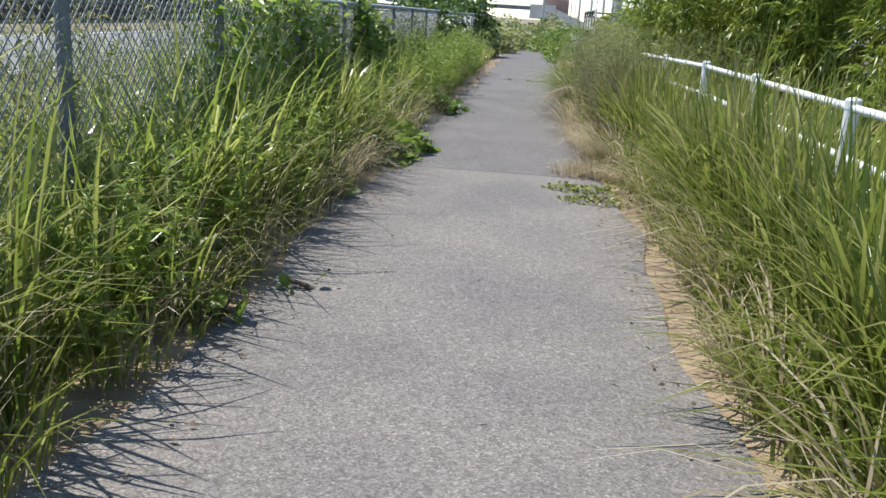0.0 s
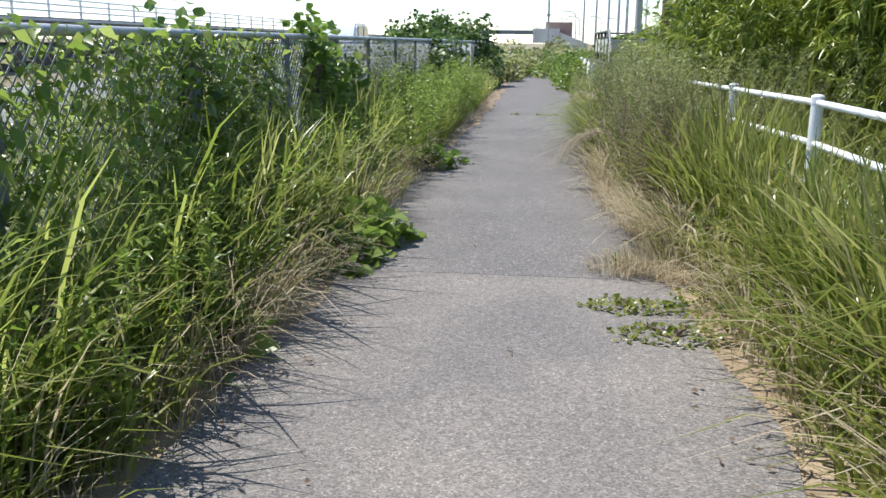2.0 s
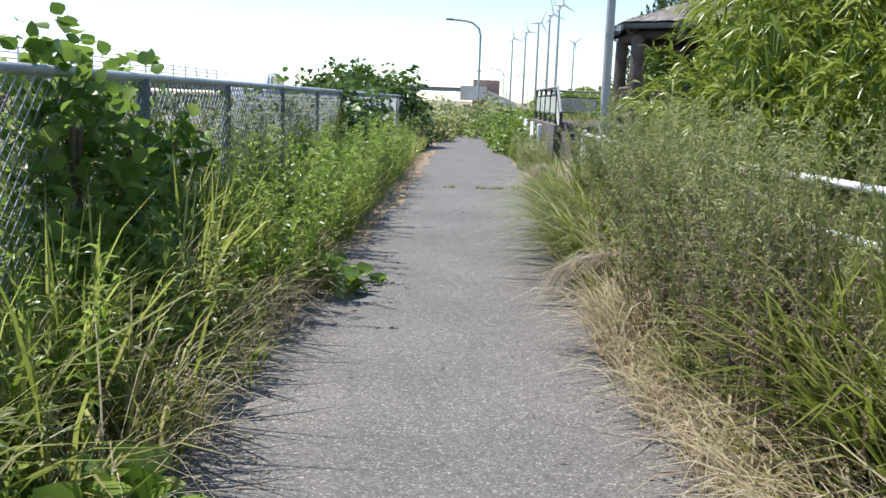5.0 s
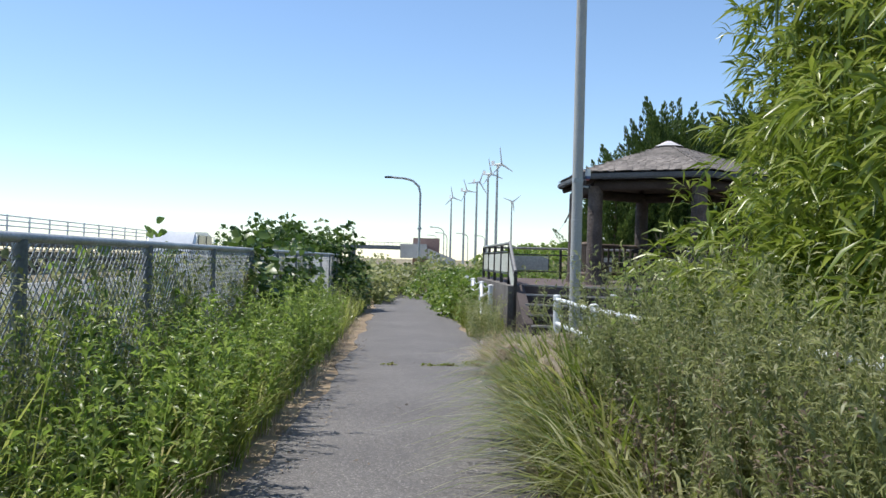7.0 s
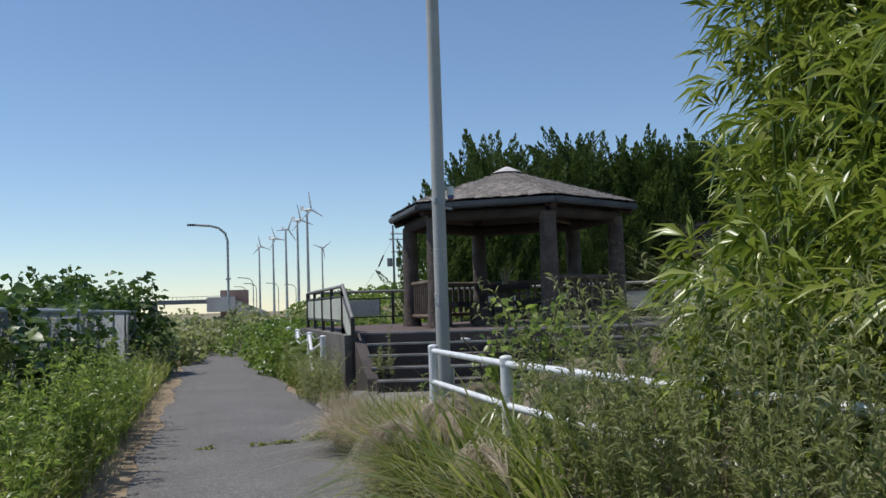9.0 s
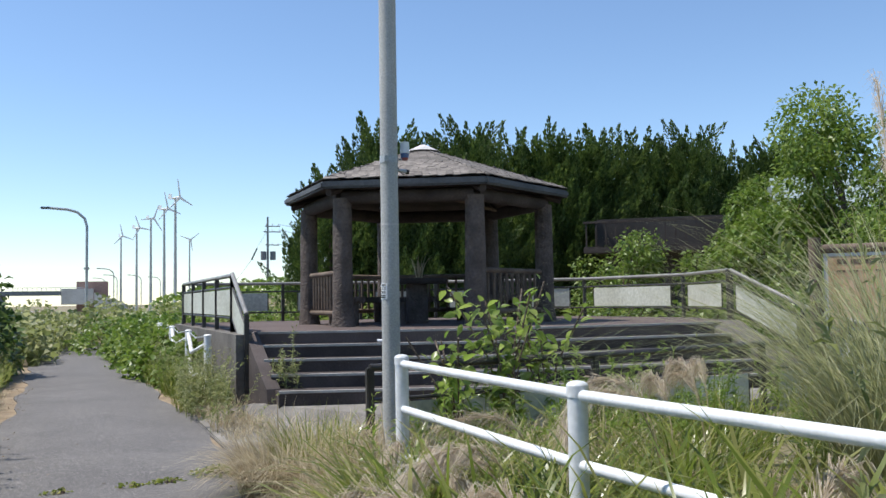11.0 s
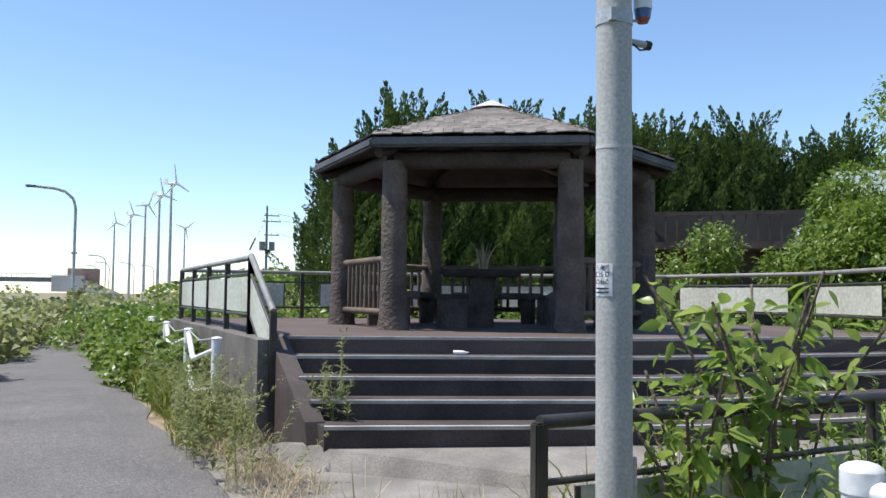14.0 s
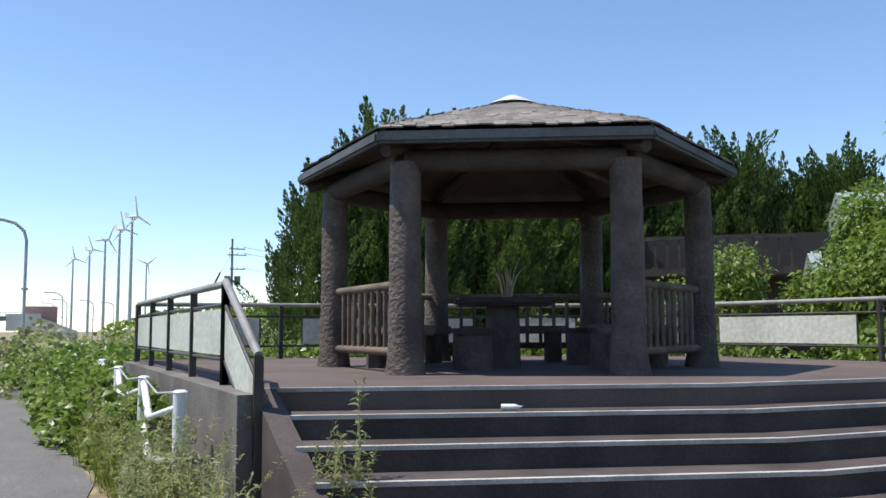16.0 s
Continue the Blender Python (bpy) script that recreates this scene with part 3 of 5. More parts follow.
plat = thing("platform", pose(0, 0, 0), "raised brown platform with five broad dark steps", "platform", kind="structure")
bm = bmesh.new()
prism(bm, EDGE, -0.2, PZ)
part("paving", bm, M_PAVE, plat)
for k in range(1, 5):
    f0, f1 = front(k - 1), front(k)
    bm = bmesh.new()
    prism(bm, [tuple(v) for v in (*f1, *reversed(f0))], 0.0, PZ - RISE * k)
    part("step", bm, M_STEP, plat)
for k in range(5):
    f0 = front(k)
    bm = bmesh.new()
    z = PZ - RISE * k
    back = [f0[0] - n1 * 0.04, f0[1] - nm * 0.04, f0[2] - n2 * 0.04]
    fore = [f0[0] + n1 * 0.012, f0[1] + nm * 0.012, f0[2] + n2 * 0.012]
    prism(bm, [tuple(v) for v in (*fore, *reversed(back))], z - 0.022, z + 0.006)
    part("nosing", bm, M_NOSE, plat, "pale worn step edge")
# sloping cheek walls
bm = bmesh.new()
for x0, x1 in ((1.45, 1.61),):
    pr = [(25.75, 0.0), (25.75, 0.965), (25.5, 0.965), (24.2, 0.36), (24.05, 0.0)]
    va = [bm.verts.new((x0, y, z)) for y, z in pr]
    vb = [bm.verts.new((x1, y, z)) for y, z in pr]
    bm.faces.new(va[::-1])
    bm.faces.new(vb)
    for i in range(5):
        bm.faces.new((va[i], va[(i + 1) % 5], vb[(i + 1) % 5], vb[i]))
bmesh.ops.recalc_face_normals(bm, faces=bm.faces)
part("cheek_wall", bm, M_STEP, plat)
bm = bmesh.new()
va = [bm.verts.new(p) for p in ((7.9, 24.5, 0.98), (7.9, 22.75, 0.3), (8.4, 22.65, 0.25), (8.55, 24.5, 0.98))]
f = bm.faces.new(va)
g = bmesh.ops.extrude_face_region(bm, geom=[f])
for w in g["geom"]:
    if isinstance(w, bmesh.types.BMVert):
        w.co.z = -0.1
bmesh.ops.recalc_face_normals(bm, faces=bm.faces)
part("cheek_wall", bm, M_SIDE, plat)
bm = bmesh.new()
prism(bm, [(1.3, 25.3), (1.5, 25.3), (1.5, 32.4), (1.32, 32.4)], -0.1, 0.945)
part("side_wall", bm, M_SIDE, plat)


# ---- platform railings with panels ----
def panel_rail(name, pts, label, h=0.762, posts=None, panel=(0.22, 0.56), gap=0.2, mid=0.6, low=0.18, top=None):
    """Railing along points (x, y, z of the floor): posts, handrail, two thin rails and a panel a bay."""
    f = thing(name, pose(0, 0, 0), label, "railing", "railings round the platform")
    done = set()
    for a, b in zip(pts, pts[1:]):
        a, b = Vector(a), Vector(b)
        n = max(1, round((b - a).xy.length / 1.9)) if posts is None else posts
        up = Vector((0, 0, 1))
        for i in range(n):
            p, q = a + (b - a) * i / n, a + (b - a) * (i + 1) / n
            for r in (p, q):
                key = tuple(round(c, 2) for c in r)
                if key not in done:
                    done.add(key)
                    bm = bmesh.new()
                    box(bm, r + up * (h / 2 - 0.1), (0.06, 0.06, h + 0.2), bevel=0.008)
                    part("post", bm, M_BLACK, f)
            bm = bmesh.new()
            rod(bm, p + up * h, q + up * h, 0.03, seg=12)
            part("handrail", bm, top or M_RAILTOP, f, smooth=True)
            for z in (mid, low):
                bm = bmesh.new()
                rod(bm, p + up * z, q + up * z, 0.016, seg=8)
                part("rail", bm, M_BLACK, f)
            d = (q - p).normalized()
            p2, q2 = p + d * gap, q - d * gap
            nrm = Vector((d.y, -d.x, 0)).normalized() * 0.008
            bm = bmesh.new()
            lo, hi = up * (low + 0.03), up * (mid - 0.03)
            v = [bm.verts.new(c) for c in (p2 + lo - nrm, q2 + lo - nrm, q2 + hi - nrm, p2 + hi - nrm, p2 + lo + nrm, q2 + lo + nrm, q2 + hi + nrm, p2 + hi + nrm)]
            for idx in ((0, 1, 2, 3), (7, 6, 5, 4), (0, 4, 5, 1), (1, 5, 6, 2), (2, 6, 7, 3), (3, 7, 4, 0)):
                bm.faces.new([v[i] for i in idx])
            pn = part("panel", bm, M_PANEL, f, "pale weathered panel")
            for e in (p2, q2):
                bm = bmesh.new()
                rod(bm, e + lo, e + hi, 0.014, seg=6)
                part("panel_stile", bm, M_BLACK, pn)
    return f


panel_rail("platform_railing", [(1.45, 26.43, PZ), (1.46, 32.0, PZ)], "dark steel railing with pale panels on the platform side", gap=0.05, posts=4)
panel_rail("platform_railing", [(1.43, 25.28, 0.42), (1.45, 26.43, PZ)], "sloping dark steel stair railing with a pale panel", gap=0.03, posts=1, h=0.78)
panel_rail("platform_railing", [(1.46, 32.1, PZ), (3.4, 31.95, PZ), (6.5, 31.3, PZ), (9.1, 29.6, PZ), (9.45, 26.9, PZ), (8.55, 24.7, PZ)], "dark steel railing with pale panels round the platform", gap=0.3)
panel_rail("platform_railing", [(8.55, 24.65, PZ), (8.5, 23.2, 0.42), (8.45, 22.2, 0.2)], "sloping dark steel stair railing with pale panels", gap=0.12, posts=1)
panel_rail("ramp_railing", [(1.52, 20.68, 0.08), (3.7, 20.9, 0.08), (5.8, 21.1, 0.1), (8.0, 21.3, 0.1)], "low dark steel railing with pale panels beside the landing", gap=0.2, posts=1, h=0.75, mid=0.5, low=0.08, top=M_BLACK)

# ---- hexagonal shelter ----
HC, HA, HR = Vector((4.9, 27.9)), 210.0, 2.0
corner = [HC + HR * Vector((math.cos(radians(HA + 60 * i)), math.sin(radians(HA + 60 * i)))) for i in range(6)]


def shelter():
    s = thing("shelter", pose(HC.x, HC.y, PZ), "dark brown hexagonal park shelter with log-like columns and shingled roof", "shelter")
    top, eave, rr, apex = 1.93, 2.02, 2.4, 2.87
    # a log-like column: rings with uneven radius
    bm = bmesh.new()
    seg, rings = 18, 14
    grid = []
    for i in range(rings + 1):
        z = top * i / rings
        r = 0.155 + (0.035 * math.exp(-z / 0.12)) - 0.012 * z / top
        grid.append([bm.verts.new(((r + 0.012 * noise.noise((k * 0.9, z * 1.3, 5))) * math.cos(k * math.tau / seg), (r + 0.012 * noise.noise((k * 0.9, z * 1.3, 9))) * math.sin(k * math.tau / seg), z)) for k in range(seg)])
    for a, b in zip(grid, grid[1:]):
        for k in range(seg):
            bm.faces.new((a[k], a[(k + 1) % seg], b[(k + 1) % seg], b[k]))
    col = part("column", bm, M_BARK, s, "imitation bark column", smooth=True)
    for i in range(6):
        a = radians(HA + 60 * i)
        o = col if i == 0 else col.copy()
        if i:
            scene.collection.objects.link(o)
        o.location = (HR * math.cos(a), HR * math.sin(a), 0)
        o.rotation_euler = (0, 0, 1.3 * i)
    def ring(r, z):
        return [Vector((r * math.cos(radians(HA + 60 * i)), r * math.sin(radians(HA + 60 * i)), z)) for i in range(6)]
    # ring beam
    ra = ring(HR, top + 0.02)
    for i in range(6):
        bm = bmesh.new()
        rod(bm, ra[i], ra[(i + 1) % 6], 0.11, seg=12)
        part("ring_beam", bm, M_BEAM, s, smooth=True)
    # rafters and soffit
    for i in range(6):
        bm = bmesh.new()
        rod(bm, ring(rr - 0.1, eave - 0.02)[i], (0, 0, apex - 0.25), 0.06, seg=8)
        part("rafter", bm, M_BEAM, s)
    bm = bmesh.new()
    lo = [bm.verts.new(v) for v in ring(rr - 0.02, eave + 0.02)]
    c = bm.verts.new((0, 0, apex - 0.12))
    for i in range(6):
        bm.faces.new((lo[(i + 1) % 6], lo[i], c))
    hi = [bm.verts.new(v) for v in ring(rr - 0.02, eave + 0.12)]
    c2 = bm.verts.new((0, 0, apex))
    for i in range(6):
        bm.faces.new((hi[i], hi[(i + 1) % 6], c2))
        bm.faces.new((lo[i], lo[(i + 1) % 6], hi[(i + 1) % 6], hi[i]))
    roof = part("roof", bm, M_BEAM, s, "dark underside of the roof")
    for i in range(6):
        a, b = ring(rr, eave + 0.08)[i], ring(rr, eave + 0.08)[(i + 1) % 6]
        bm = bmesh.new()
        m = Matrix.Translation((a + b) / 2) @ pose(0, 0, 0, 0, 0, math.degrees(math.atan2((b - a).y, (b - a).x)))
        box(bm, (0, 0, 0), ((b - a).length + 0.03, 0.07, 0.11), m, bevel=0.025)
        part("fascia", bm, M_FASCIA, s, "grey weathered eave board")
    # courses of shingles, each a thin lapped tile
    bm = bmesh.new()
    box(bm, (0, 0, 0), (0.112, 0.013, 0.125), bevel=0)
    me = bpy.data.meshes.new("shingle")
    bm.to_mesh(me)
    bm.free()
    me.materials.append(M_SHINGLE)
    rnd = random.Random(3)
    rest = []
    for i in range(6):
        a, b = ring(rr - 0.01, eave + 0.17)[i], ring(rr - 0.01, eave + 0.17)[(i + 1) % 6]
        tipv = Vector((0, 0, apex + 0.06))
        rows = 30
        for k in range(rows):
            f = k / rows
            p, q = a.lerp(tipv, f), b.lerp(tipv, f)
            w = (q - p).length
            n = max(1, round(w / 0.115))
            up = (tipv - (a + b) / 2).normalized()
            along = (q - p).normalized()
            nor = along.cross(up)
            for j in range(n):
                u = (j + 0.5 + (0.0 if n < 3 else 0.22 * (k % 2 - 0.5))) / n
                c0 = p.lerp(q, u) + up * 0.045 + nor * (0.008 + rnd.uniform(0, 0.014))
                rot = Matrix((along, -nor, up)).transposed().to_4x4() @ pose(0, 0, 0, 4 + rnd.uniform(-2, 2), 0, rnd.uniform(-1.5, 1.5))
                m = Matrix.Translation(c0) @ rot @ Matrix.Diagonal((w / n / 0.115 * rnd.uniform(0.93, 1.0), 1, rnd.uniform(0.9, 1.05), 1))
                if i == 0 and k < 15:
                    o = new("shingle", me)
                    o.parent = roof
                    o.matrix_basis = m
                else:
                    rest.append(m)
    co, faces = [], []
    for m in rest:
        n = len(co)
        co += [tuple(m @ v.co) for v in me.vertices]
        faces += [tuple(n + i for i in pl.vertices) for pl in me.polygons]
    o = obj("shingle_field", co, faces, M_SHINGLE, roof)
    o["kind"] = "stuff"
    bm = bmesh.new()
    bmesh.ops.create_cone(bm, cap_ends=True, segments=12, radius1=0.3, radius2=0.05, depth=0.12, matrix=Matrix.Translation((0, 0, apex + 0.08)))
    part("roof_cap", bm, M_CAP, s, "pale roof cap", smooth=True)
    # balustrades between the columns, open at the front
    for i in (1, 2, 3, 4, 5):
        a, b = ring(HR, 0)[i], ring(HR, 0)[(i + 1) % 6]
        d = (b - a).normalized()
        p, q = a + d * 0.15, b - d * 0.15
        lo_, hi_ = (0.2, 0.82)
        for z in (lo_, hi_):
            bm = bmesh.new()
            rod(bm, p + Vector((0, 0, z)), q + Vector((0, 0, z)), 0.04, seg=10)
            part("balustrade_rail", bm, M_LOG, s, smooth=True)
        n = 10
        for k in range(1, n):
            c0 = p.lerp(q, k / n)
            bm = bmesh.new()
            rod(bm, c0 + Vector((0, 0, lo_)), c0 + Vector((0, 0, hi_)), 0.024, seg=8)
            part("baluster", bm, M_LOG, s, smooth=True)
        # bench in front of the balustrade
        inw = Vector((-(a + b).x, -(a + b).y, 0)).normalized()
        mid = (a + b) / 2 + inw * 0.3
        ang = math.degrees(math.atan2(d.y, d.x))
        bm = bmesh.new()
        box(bm, (0, 0, 0.4), (1.35, 0.34, 0.1), Matrix.Translation(mid) @ pose(0, 0, 0, 0, 0, ang), bevel=0.02)
        bench = part("bench_seat", bm, M_BARK, s, "built-in log-like bench")
        for sx in (-0.48, 0.48):
            bm = bmesh.new()
            rod(bm, mid + d * sx, mid + d * sx + Vector((0, 0, 0.36)), 0.11, seg=12)
            part("bench_leg", bm, M_BARK, bench, smooth=True)
    # one loose sloping brace
    bm = bmesh.new()
    rod(bm, (-0.4, -1.6, 1.95), (0.8, -1.1, 1.8), 0.025, seg=8)
    part("loose_brace", bm, M_LOG, s)
    return s


shelter()
tb = thing("picnic_table", pose(HC.x - 0.15, HC.y, PZ, 0, 0, -24), "dark log-like round concrete table inside the shelter", "table")
bm = bmesh.new()
rod(bm, (0, 0, 0), (0, 0, 0.66), 0.19, 0.18, seg=18)
part("pedestal", bm, M_BARK, tb, smooth=True)
bm = bmesh.new()
box(bm, (0, 0, 0.7), (1.05, 0.7, 0.09), bevel=0.03)
part("tabletop", bm, M_BEAM, tb)


def stool(m):
    st = thing("stool", m, "dark log-like concrete stool beside the table", "stool", "stools round the table")
    bm = bmesh.new()
    rod(bm, (0, 0, 0), (0, 0, 0.36), 0.2, 0.185, seg=18)
    part("body", bm, M_BARK, st, smooth=True)
    bm = bmesh.new()
    rod(bm, (0, 0, 0.36), (0, 0, 0.42), 0.21, seg=18)
    part("seat", bm, M_BEAM, st, smooth=True)
    return st


s0 = stool(pose(HC.x - 0.75, HC.y - 0.45, PZ))
for dx, dy in ((0.55, -0.95), (1.1, 0.3), (-0.1, 0.9)):
    copy_thing(s0, pose(HC.x + dx, HC.y + dy, PZ))

# ---- white zigzag fence bent out of shape ----
zf = thing("bent_pipe_fence", pose(0, 0, 0), "white pipe fence with bent broken rails beside the path", "railing")
zp = [(1.08, 26.15, 0.92), (1.08, 28.2, 0.93), (1.08, 30.5, 0.94), (1.1, 33.0, 0.95)]
for x, y, z in zp:
    bm = bmesh.new()
    rod(bm, (x, y, -0.1), (x, y, z), 0.05, seg=14)
    bmesh.ops.create_uvsphere(bm, u_segments=14, v_segments=6, radius=0.055, matrix=Matrix.Translation((x, y, z)) @ Matrix.Diagonal((1, 1, 0.35, 1)))
    part("post", bm, M_WHITE, zf, smooth=True)
for (xa, ya, za), (xb, yb, zb) in zip(zp, zp[1:]):
    f = RNG.uniform(0.42, 0.6)
    for da, sag, db in ((0.1, 0.27, 0.04), (0.5, 0.6, 0.42)):
        knee = (xa - 0.07, ya + (yb - ya) * f, za - sag)
        for p, q, r in (((xa, ya, za - da), knee, 0.024), (knee, (xb, yb, zb - db), 0.032)):
            bm = bmesh.new()
            rod(bm, p, q, r, seg=12)
            part("rail", bm, M_WHITE, zf, smooth=True)
    bm = bmesh.new()
    tube(bm, [(xa, ya, za), (xa - 0.02, (ya + yb) / 2, za - 0.07), (xb, yb, zb)], 0.009, 6)
    part("wire", bm, M_GALV, zf)

# ---- map board ----
bd = thing("map_board", pose(8.28, 22.75, 0.2, 0, 0, -50), "weathered map board in a brown log frame", "board")
for x in (0, 1.6):
    bm = bmesh.new()
    rod(bm, (x, 0, -0.3), (x, 0, 1.87), 0.085, 0.08, seg=14)
    part("post", bm, M_LOG, bd, smooth=True)
for z in (0.62, 1.72):
    bm = bmesh.new()
    rod(bm, (0, 0, z), (1.6, 0, z), 0.06, seg=12)
    part("crossbar", bm, M_LOG, bd, smooth=True)
bm = bmesh.new()
box(bm, (0.8, 0, 1.17), (1.4, 0.05, 1.0), bevel=0.01)
bp = part("panel", bm, M_CONC_PALE, bd, "pale board")
bm = bmesh.new()
box(bm, (0.8, -0.03, 1.17), (1.3, 0.006, 0.9))
part("map_sheet", bm, M_PAPER, bp, "faded orange map with illegible writing")
for k in range(7):
    for x, z, w, h in ((0.32 + 0.16 * k, 1.55, 0.12, 0.06), (0.3 + 0.15 * k, 1.43, 0.1, 0.02)):
        bm = bmesh.new()
        box(bm, (x, -0.035, z), (w, 0.004, h))
        part("text_bar", bm, M_LOG, bp)

# ---- litter on a step ----
lt = thing("plastic_bottle", pose(3.08, 24.86, 0.832, 0, 90, -25) @ Matrix.Diagonal((0.68, 0.68, 0.68, 1)), "crushed pale blue plastic bottle lying on a step", "bottle")
bm = bmesh.new()
for z0, z1, r0, r1 in ((-0.1, 0.04, 0.03, 0.031), (0.04, 0.085, 0.031, 0.013), (0.085, 0.11, 0.013, 0.013)):
    rod(bm, (0, 0, z0), (0, 0, z1), r0, r1, seg=12)
part("bottle_body", bm, M_PLASTIC, lt, smooth=True)
bm = bmesh.new()
rod(bm, (0, 0, 0.1), (0, 0, 0.122), 0.015, seg=12)
part("cap", bm, M_BLUE, lt)

# ---- distance: lamps, turbines, footbridge, houses ----


def street_lamp(m, h=6.9, arm=1.9):
    s = thing("street_lamp", m, "grey steel street lamp with a curved arm", "street lamp", "street lamps")
    bm = bmesh.new()
    pts = [(0, 0, 0), (0, 0, h * 0.5), (0, 0, h - 1.0), (-0.12, 0, h - 0.55), (-0.5, 0, h - 0.2), (-1.0, 0, h - 0.06), (-arm, 0, h)]
    tube(bm, pts, 0.075, 10)
    part("mast", bm, M_GALV, s, smooth=True)
    bm = bmesh.new()
    box(bm, (-arm - 0.2, 0, h), (0.55, 0.2, 0.13), bevel=0.04)
    part("lamp_head", bm, M_FENCE, s)
    bm = bmesh.new()
    box(bm, (0, 0, h * 0.52), (0.3, 0.1, 0.12), bevel=0.02)
    part("box", bm, M_GALV, s)
    return s


l0 = street_lamp(pose(0.17, 59.2, 0) @ Matrix.Diagonal((0.86, 0.86, 0.86, 1)))
for x, y, k in ((4.0, 118, 0.9), (5.4, 140, 0.9), (9.2, 150, 0.95), (12.8, 160, 0.95), (4.8, 165, 0.95)):
    copy_thing(l0, pose(x, y, 0, 0, 0, 10) @ Matrix.Diagonal((k, k, k, 1)))


def turbine(m, h=7.6, spin=0.0):
    s = thing("wind_turbine", m, "small pale wind turbine on a tall steel mast", "wind turbine", "row of wind turbines")
    bm = bmesh.new()
    rod(bm, (0, 0, -0.5), (0, 0, h), 0.13, 0.07, seg=12)
    part("mast", bm, M_GALV, s, smooth=True)
    bm = bmesh.new()
    rod(bm, (0, -0.35, h + 0.08), (0, 0.25, h + 0.08), 0.1, 0.07, seg=12)
    part("nacelle", bm, M_WHITE, s, smooth=True)
    bm = bmesh.new()
    box(bm, (0, 0.45, h + 0.2), (0.02, 0.3, 0.35))
    part("tail", bm, M_WHITE, s)
    for k in range(3):
        a = spin + k * math.tau / 3
        bm = bmesh.new()
        box(bm, (0.62, 0, 0), (1.15, 0.03, 0.13), bevel=0.01)
        for v in bm.verts:
            v.co.z *= 1.3 - 0.75 * v.co.x
        o = part("blade", bm, M_WHITE, s)
        o.matrix_basis = pose(0, -0.4, h + 0.08) @ Matrix.Rotation(a, 4, 'Y')
    return s


for x, y, hub, sp, yaw in ((6.73, 156.6, 11.8, 0.3, 20), (7.19, 129.9, 10.9, 0.1, 35), (8.82, 129.2, 12.05, 0.9, 30), (8.6, 110.3, 11.35, 0.25, 35), (8.56, 99.5, 11.3, 0.35, 40), (17.56, 162.2, 11.75, 1.4, 10)):
    k = hub / 7.7
    turbine(pose(x, y, 0, 0, 0, yaw) @ Matrix.Diagonal((k, k, k, 1)), spin=sp)

fb = thing("footbridge", pose(2.75, 150, 0) @ Matrix.Diagonal((1, 1, 0.855, 1)), "far concrete footbridge with steel railings and a brown stair tower", "bridge")
bm = bmesh.new()
box(bm, (-15, 0, 3.6), (26, 3, 0.7), bevel=0.05)
part("deck", bm, M_FENCE, fb)
bm = bmesh.new()
box(bm, (-6, -1.4, 4.5), (9, 0.08, 0.08))
for k in range(16):
    box(bm, (-10.4 + 0.6 * k, -1.4, 4.2), (0.06, 0.06, 0.6))
part("railing", bm, M_GALV, fb)
bm = bmesh.new()
box(bm, (-2.2, -1.2, 3.0), (4.2, 2.0, 2.6), bevel=0.05)
part("ramp_wall", bm, M_CONC_PALE, fb)
bm = bmesh.new()
box(bm, (-0.2, 1.0, 2.9), (4.2, 4, 5.2), bevel=0.05)
part("stair_tower", bm, M_BRICK, fb)
bm = bmesh.new()
v = [bm.verts.new(p) for p in ((0, -3.2, 0.3), (4.4, -3.2, 0.3), (4.4, -3.2, 1.6), (0, -3.2, 3.6), (0, -2.2, 0.3), (4.4, -2.2, 0.3), (4.4, -2.2, 1.6), (0, -2.2, 3.6))]
for idx in ((0, 1, 2, 3), (7, 6, 5, 4), (0, 4, 5, 1), (1, 5, 6, 2), (2, 6, 7, 3), (3, 7, 4, 0)):
    bm.faces.new([v[i] for i in idx])
part("ramp_parapet", bm, M_CONC_PALE, fb)
for x in (-25, -12):
    bm = bmesh.new()
    box(bm, (x, 0, 1.6), (1.2, 1.2, 3.4), bevel=0.05)
    part("pier", bm, M_FENCE, fb)

up = thing("utility_pole", pose(16.7, 96.9, 0) @ Matrix.Diagonal((0.89, 0.89, 0.89, 1)), "concrete utility pole with crossarms and transformer", "utility pole")
bm = bmesh.new()
rod(bm, (0, 0, 0), (0, 0, 10.6), 0.17, 0.1, seg=12)
part("shaft", bm, M_FENCE, up, smooth=True)
for z, w in ((9.6, 1.6), (9.0, 1.9), (7.6, 1.5)):
    bm = bmesh.new()
    box(bm, (0.5, 0, z), (w, 0.1, 0.1))
    part("crossarm", bm, M_FENCE, up)
    for k in range(3):
        bm = bmesh.new()
        rod(bm, (0.5 + (k - 1) * w * 0.4, 0, z + 0.05), (0.5 + (k - 1) * w * 0.4, 0, z + 0.25), 0.05, seg=8)
        part("insulator", bm, M_WHITE, up)
for x in (-0.45, 0.55):
    bm = bmesh.new()
    rod(bm, (x, 0, 6.0), (x, 0, 6.9), 0.3, seg=14)
    part("transformer", bm, M_FENCE, up, smooth=True)
for z in (9.8, 9.2, 7.7):
    bm = bmesh.new()
    tube(bm, [(1.2, 0, z), (8, 2, z - 0.9), (16, 4, z - 0.8), (30, 8, z)], 0.018, 5)
    part("wire", bm, M_DARK, up)
gw = thing("guy_wire", pose(16.7, 96.9, 0) @ Matrix.Diagonal((0.89, 0.89, 0.89, 1)), "stay wire with a dark protective sleeve", "cable")
bm = bmesh.new()
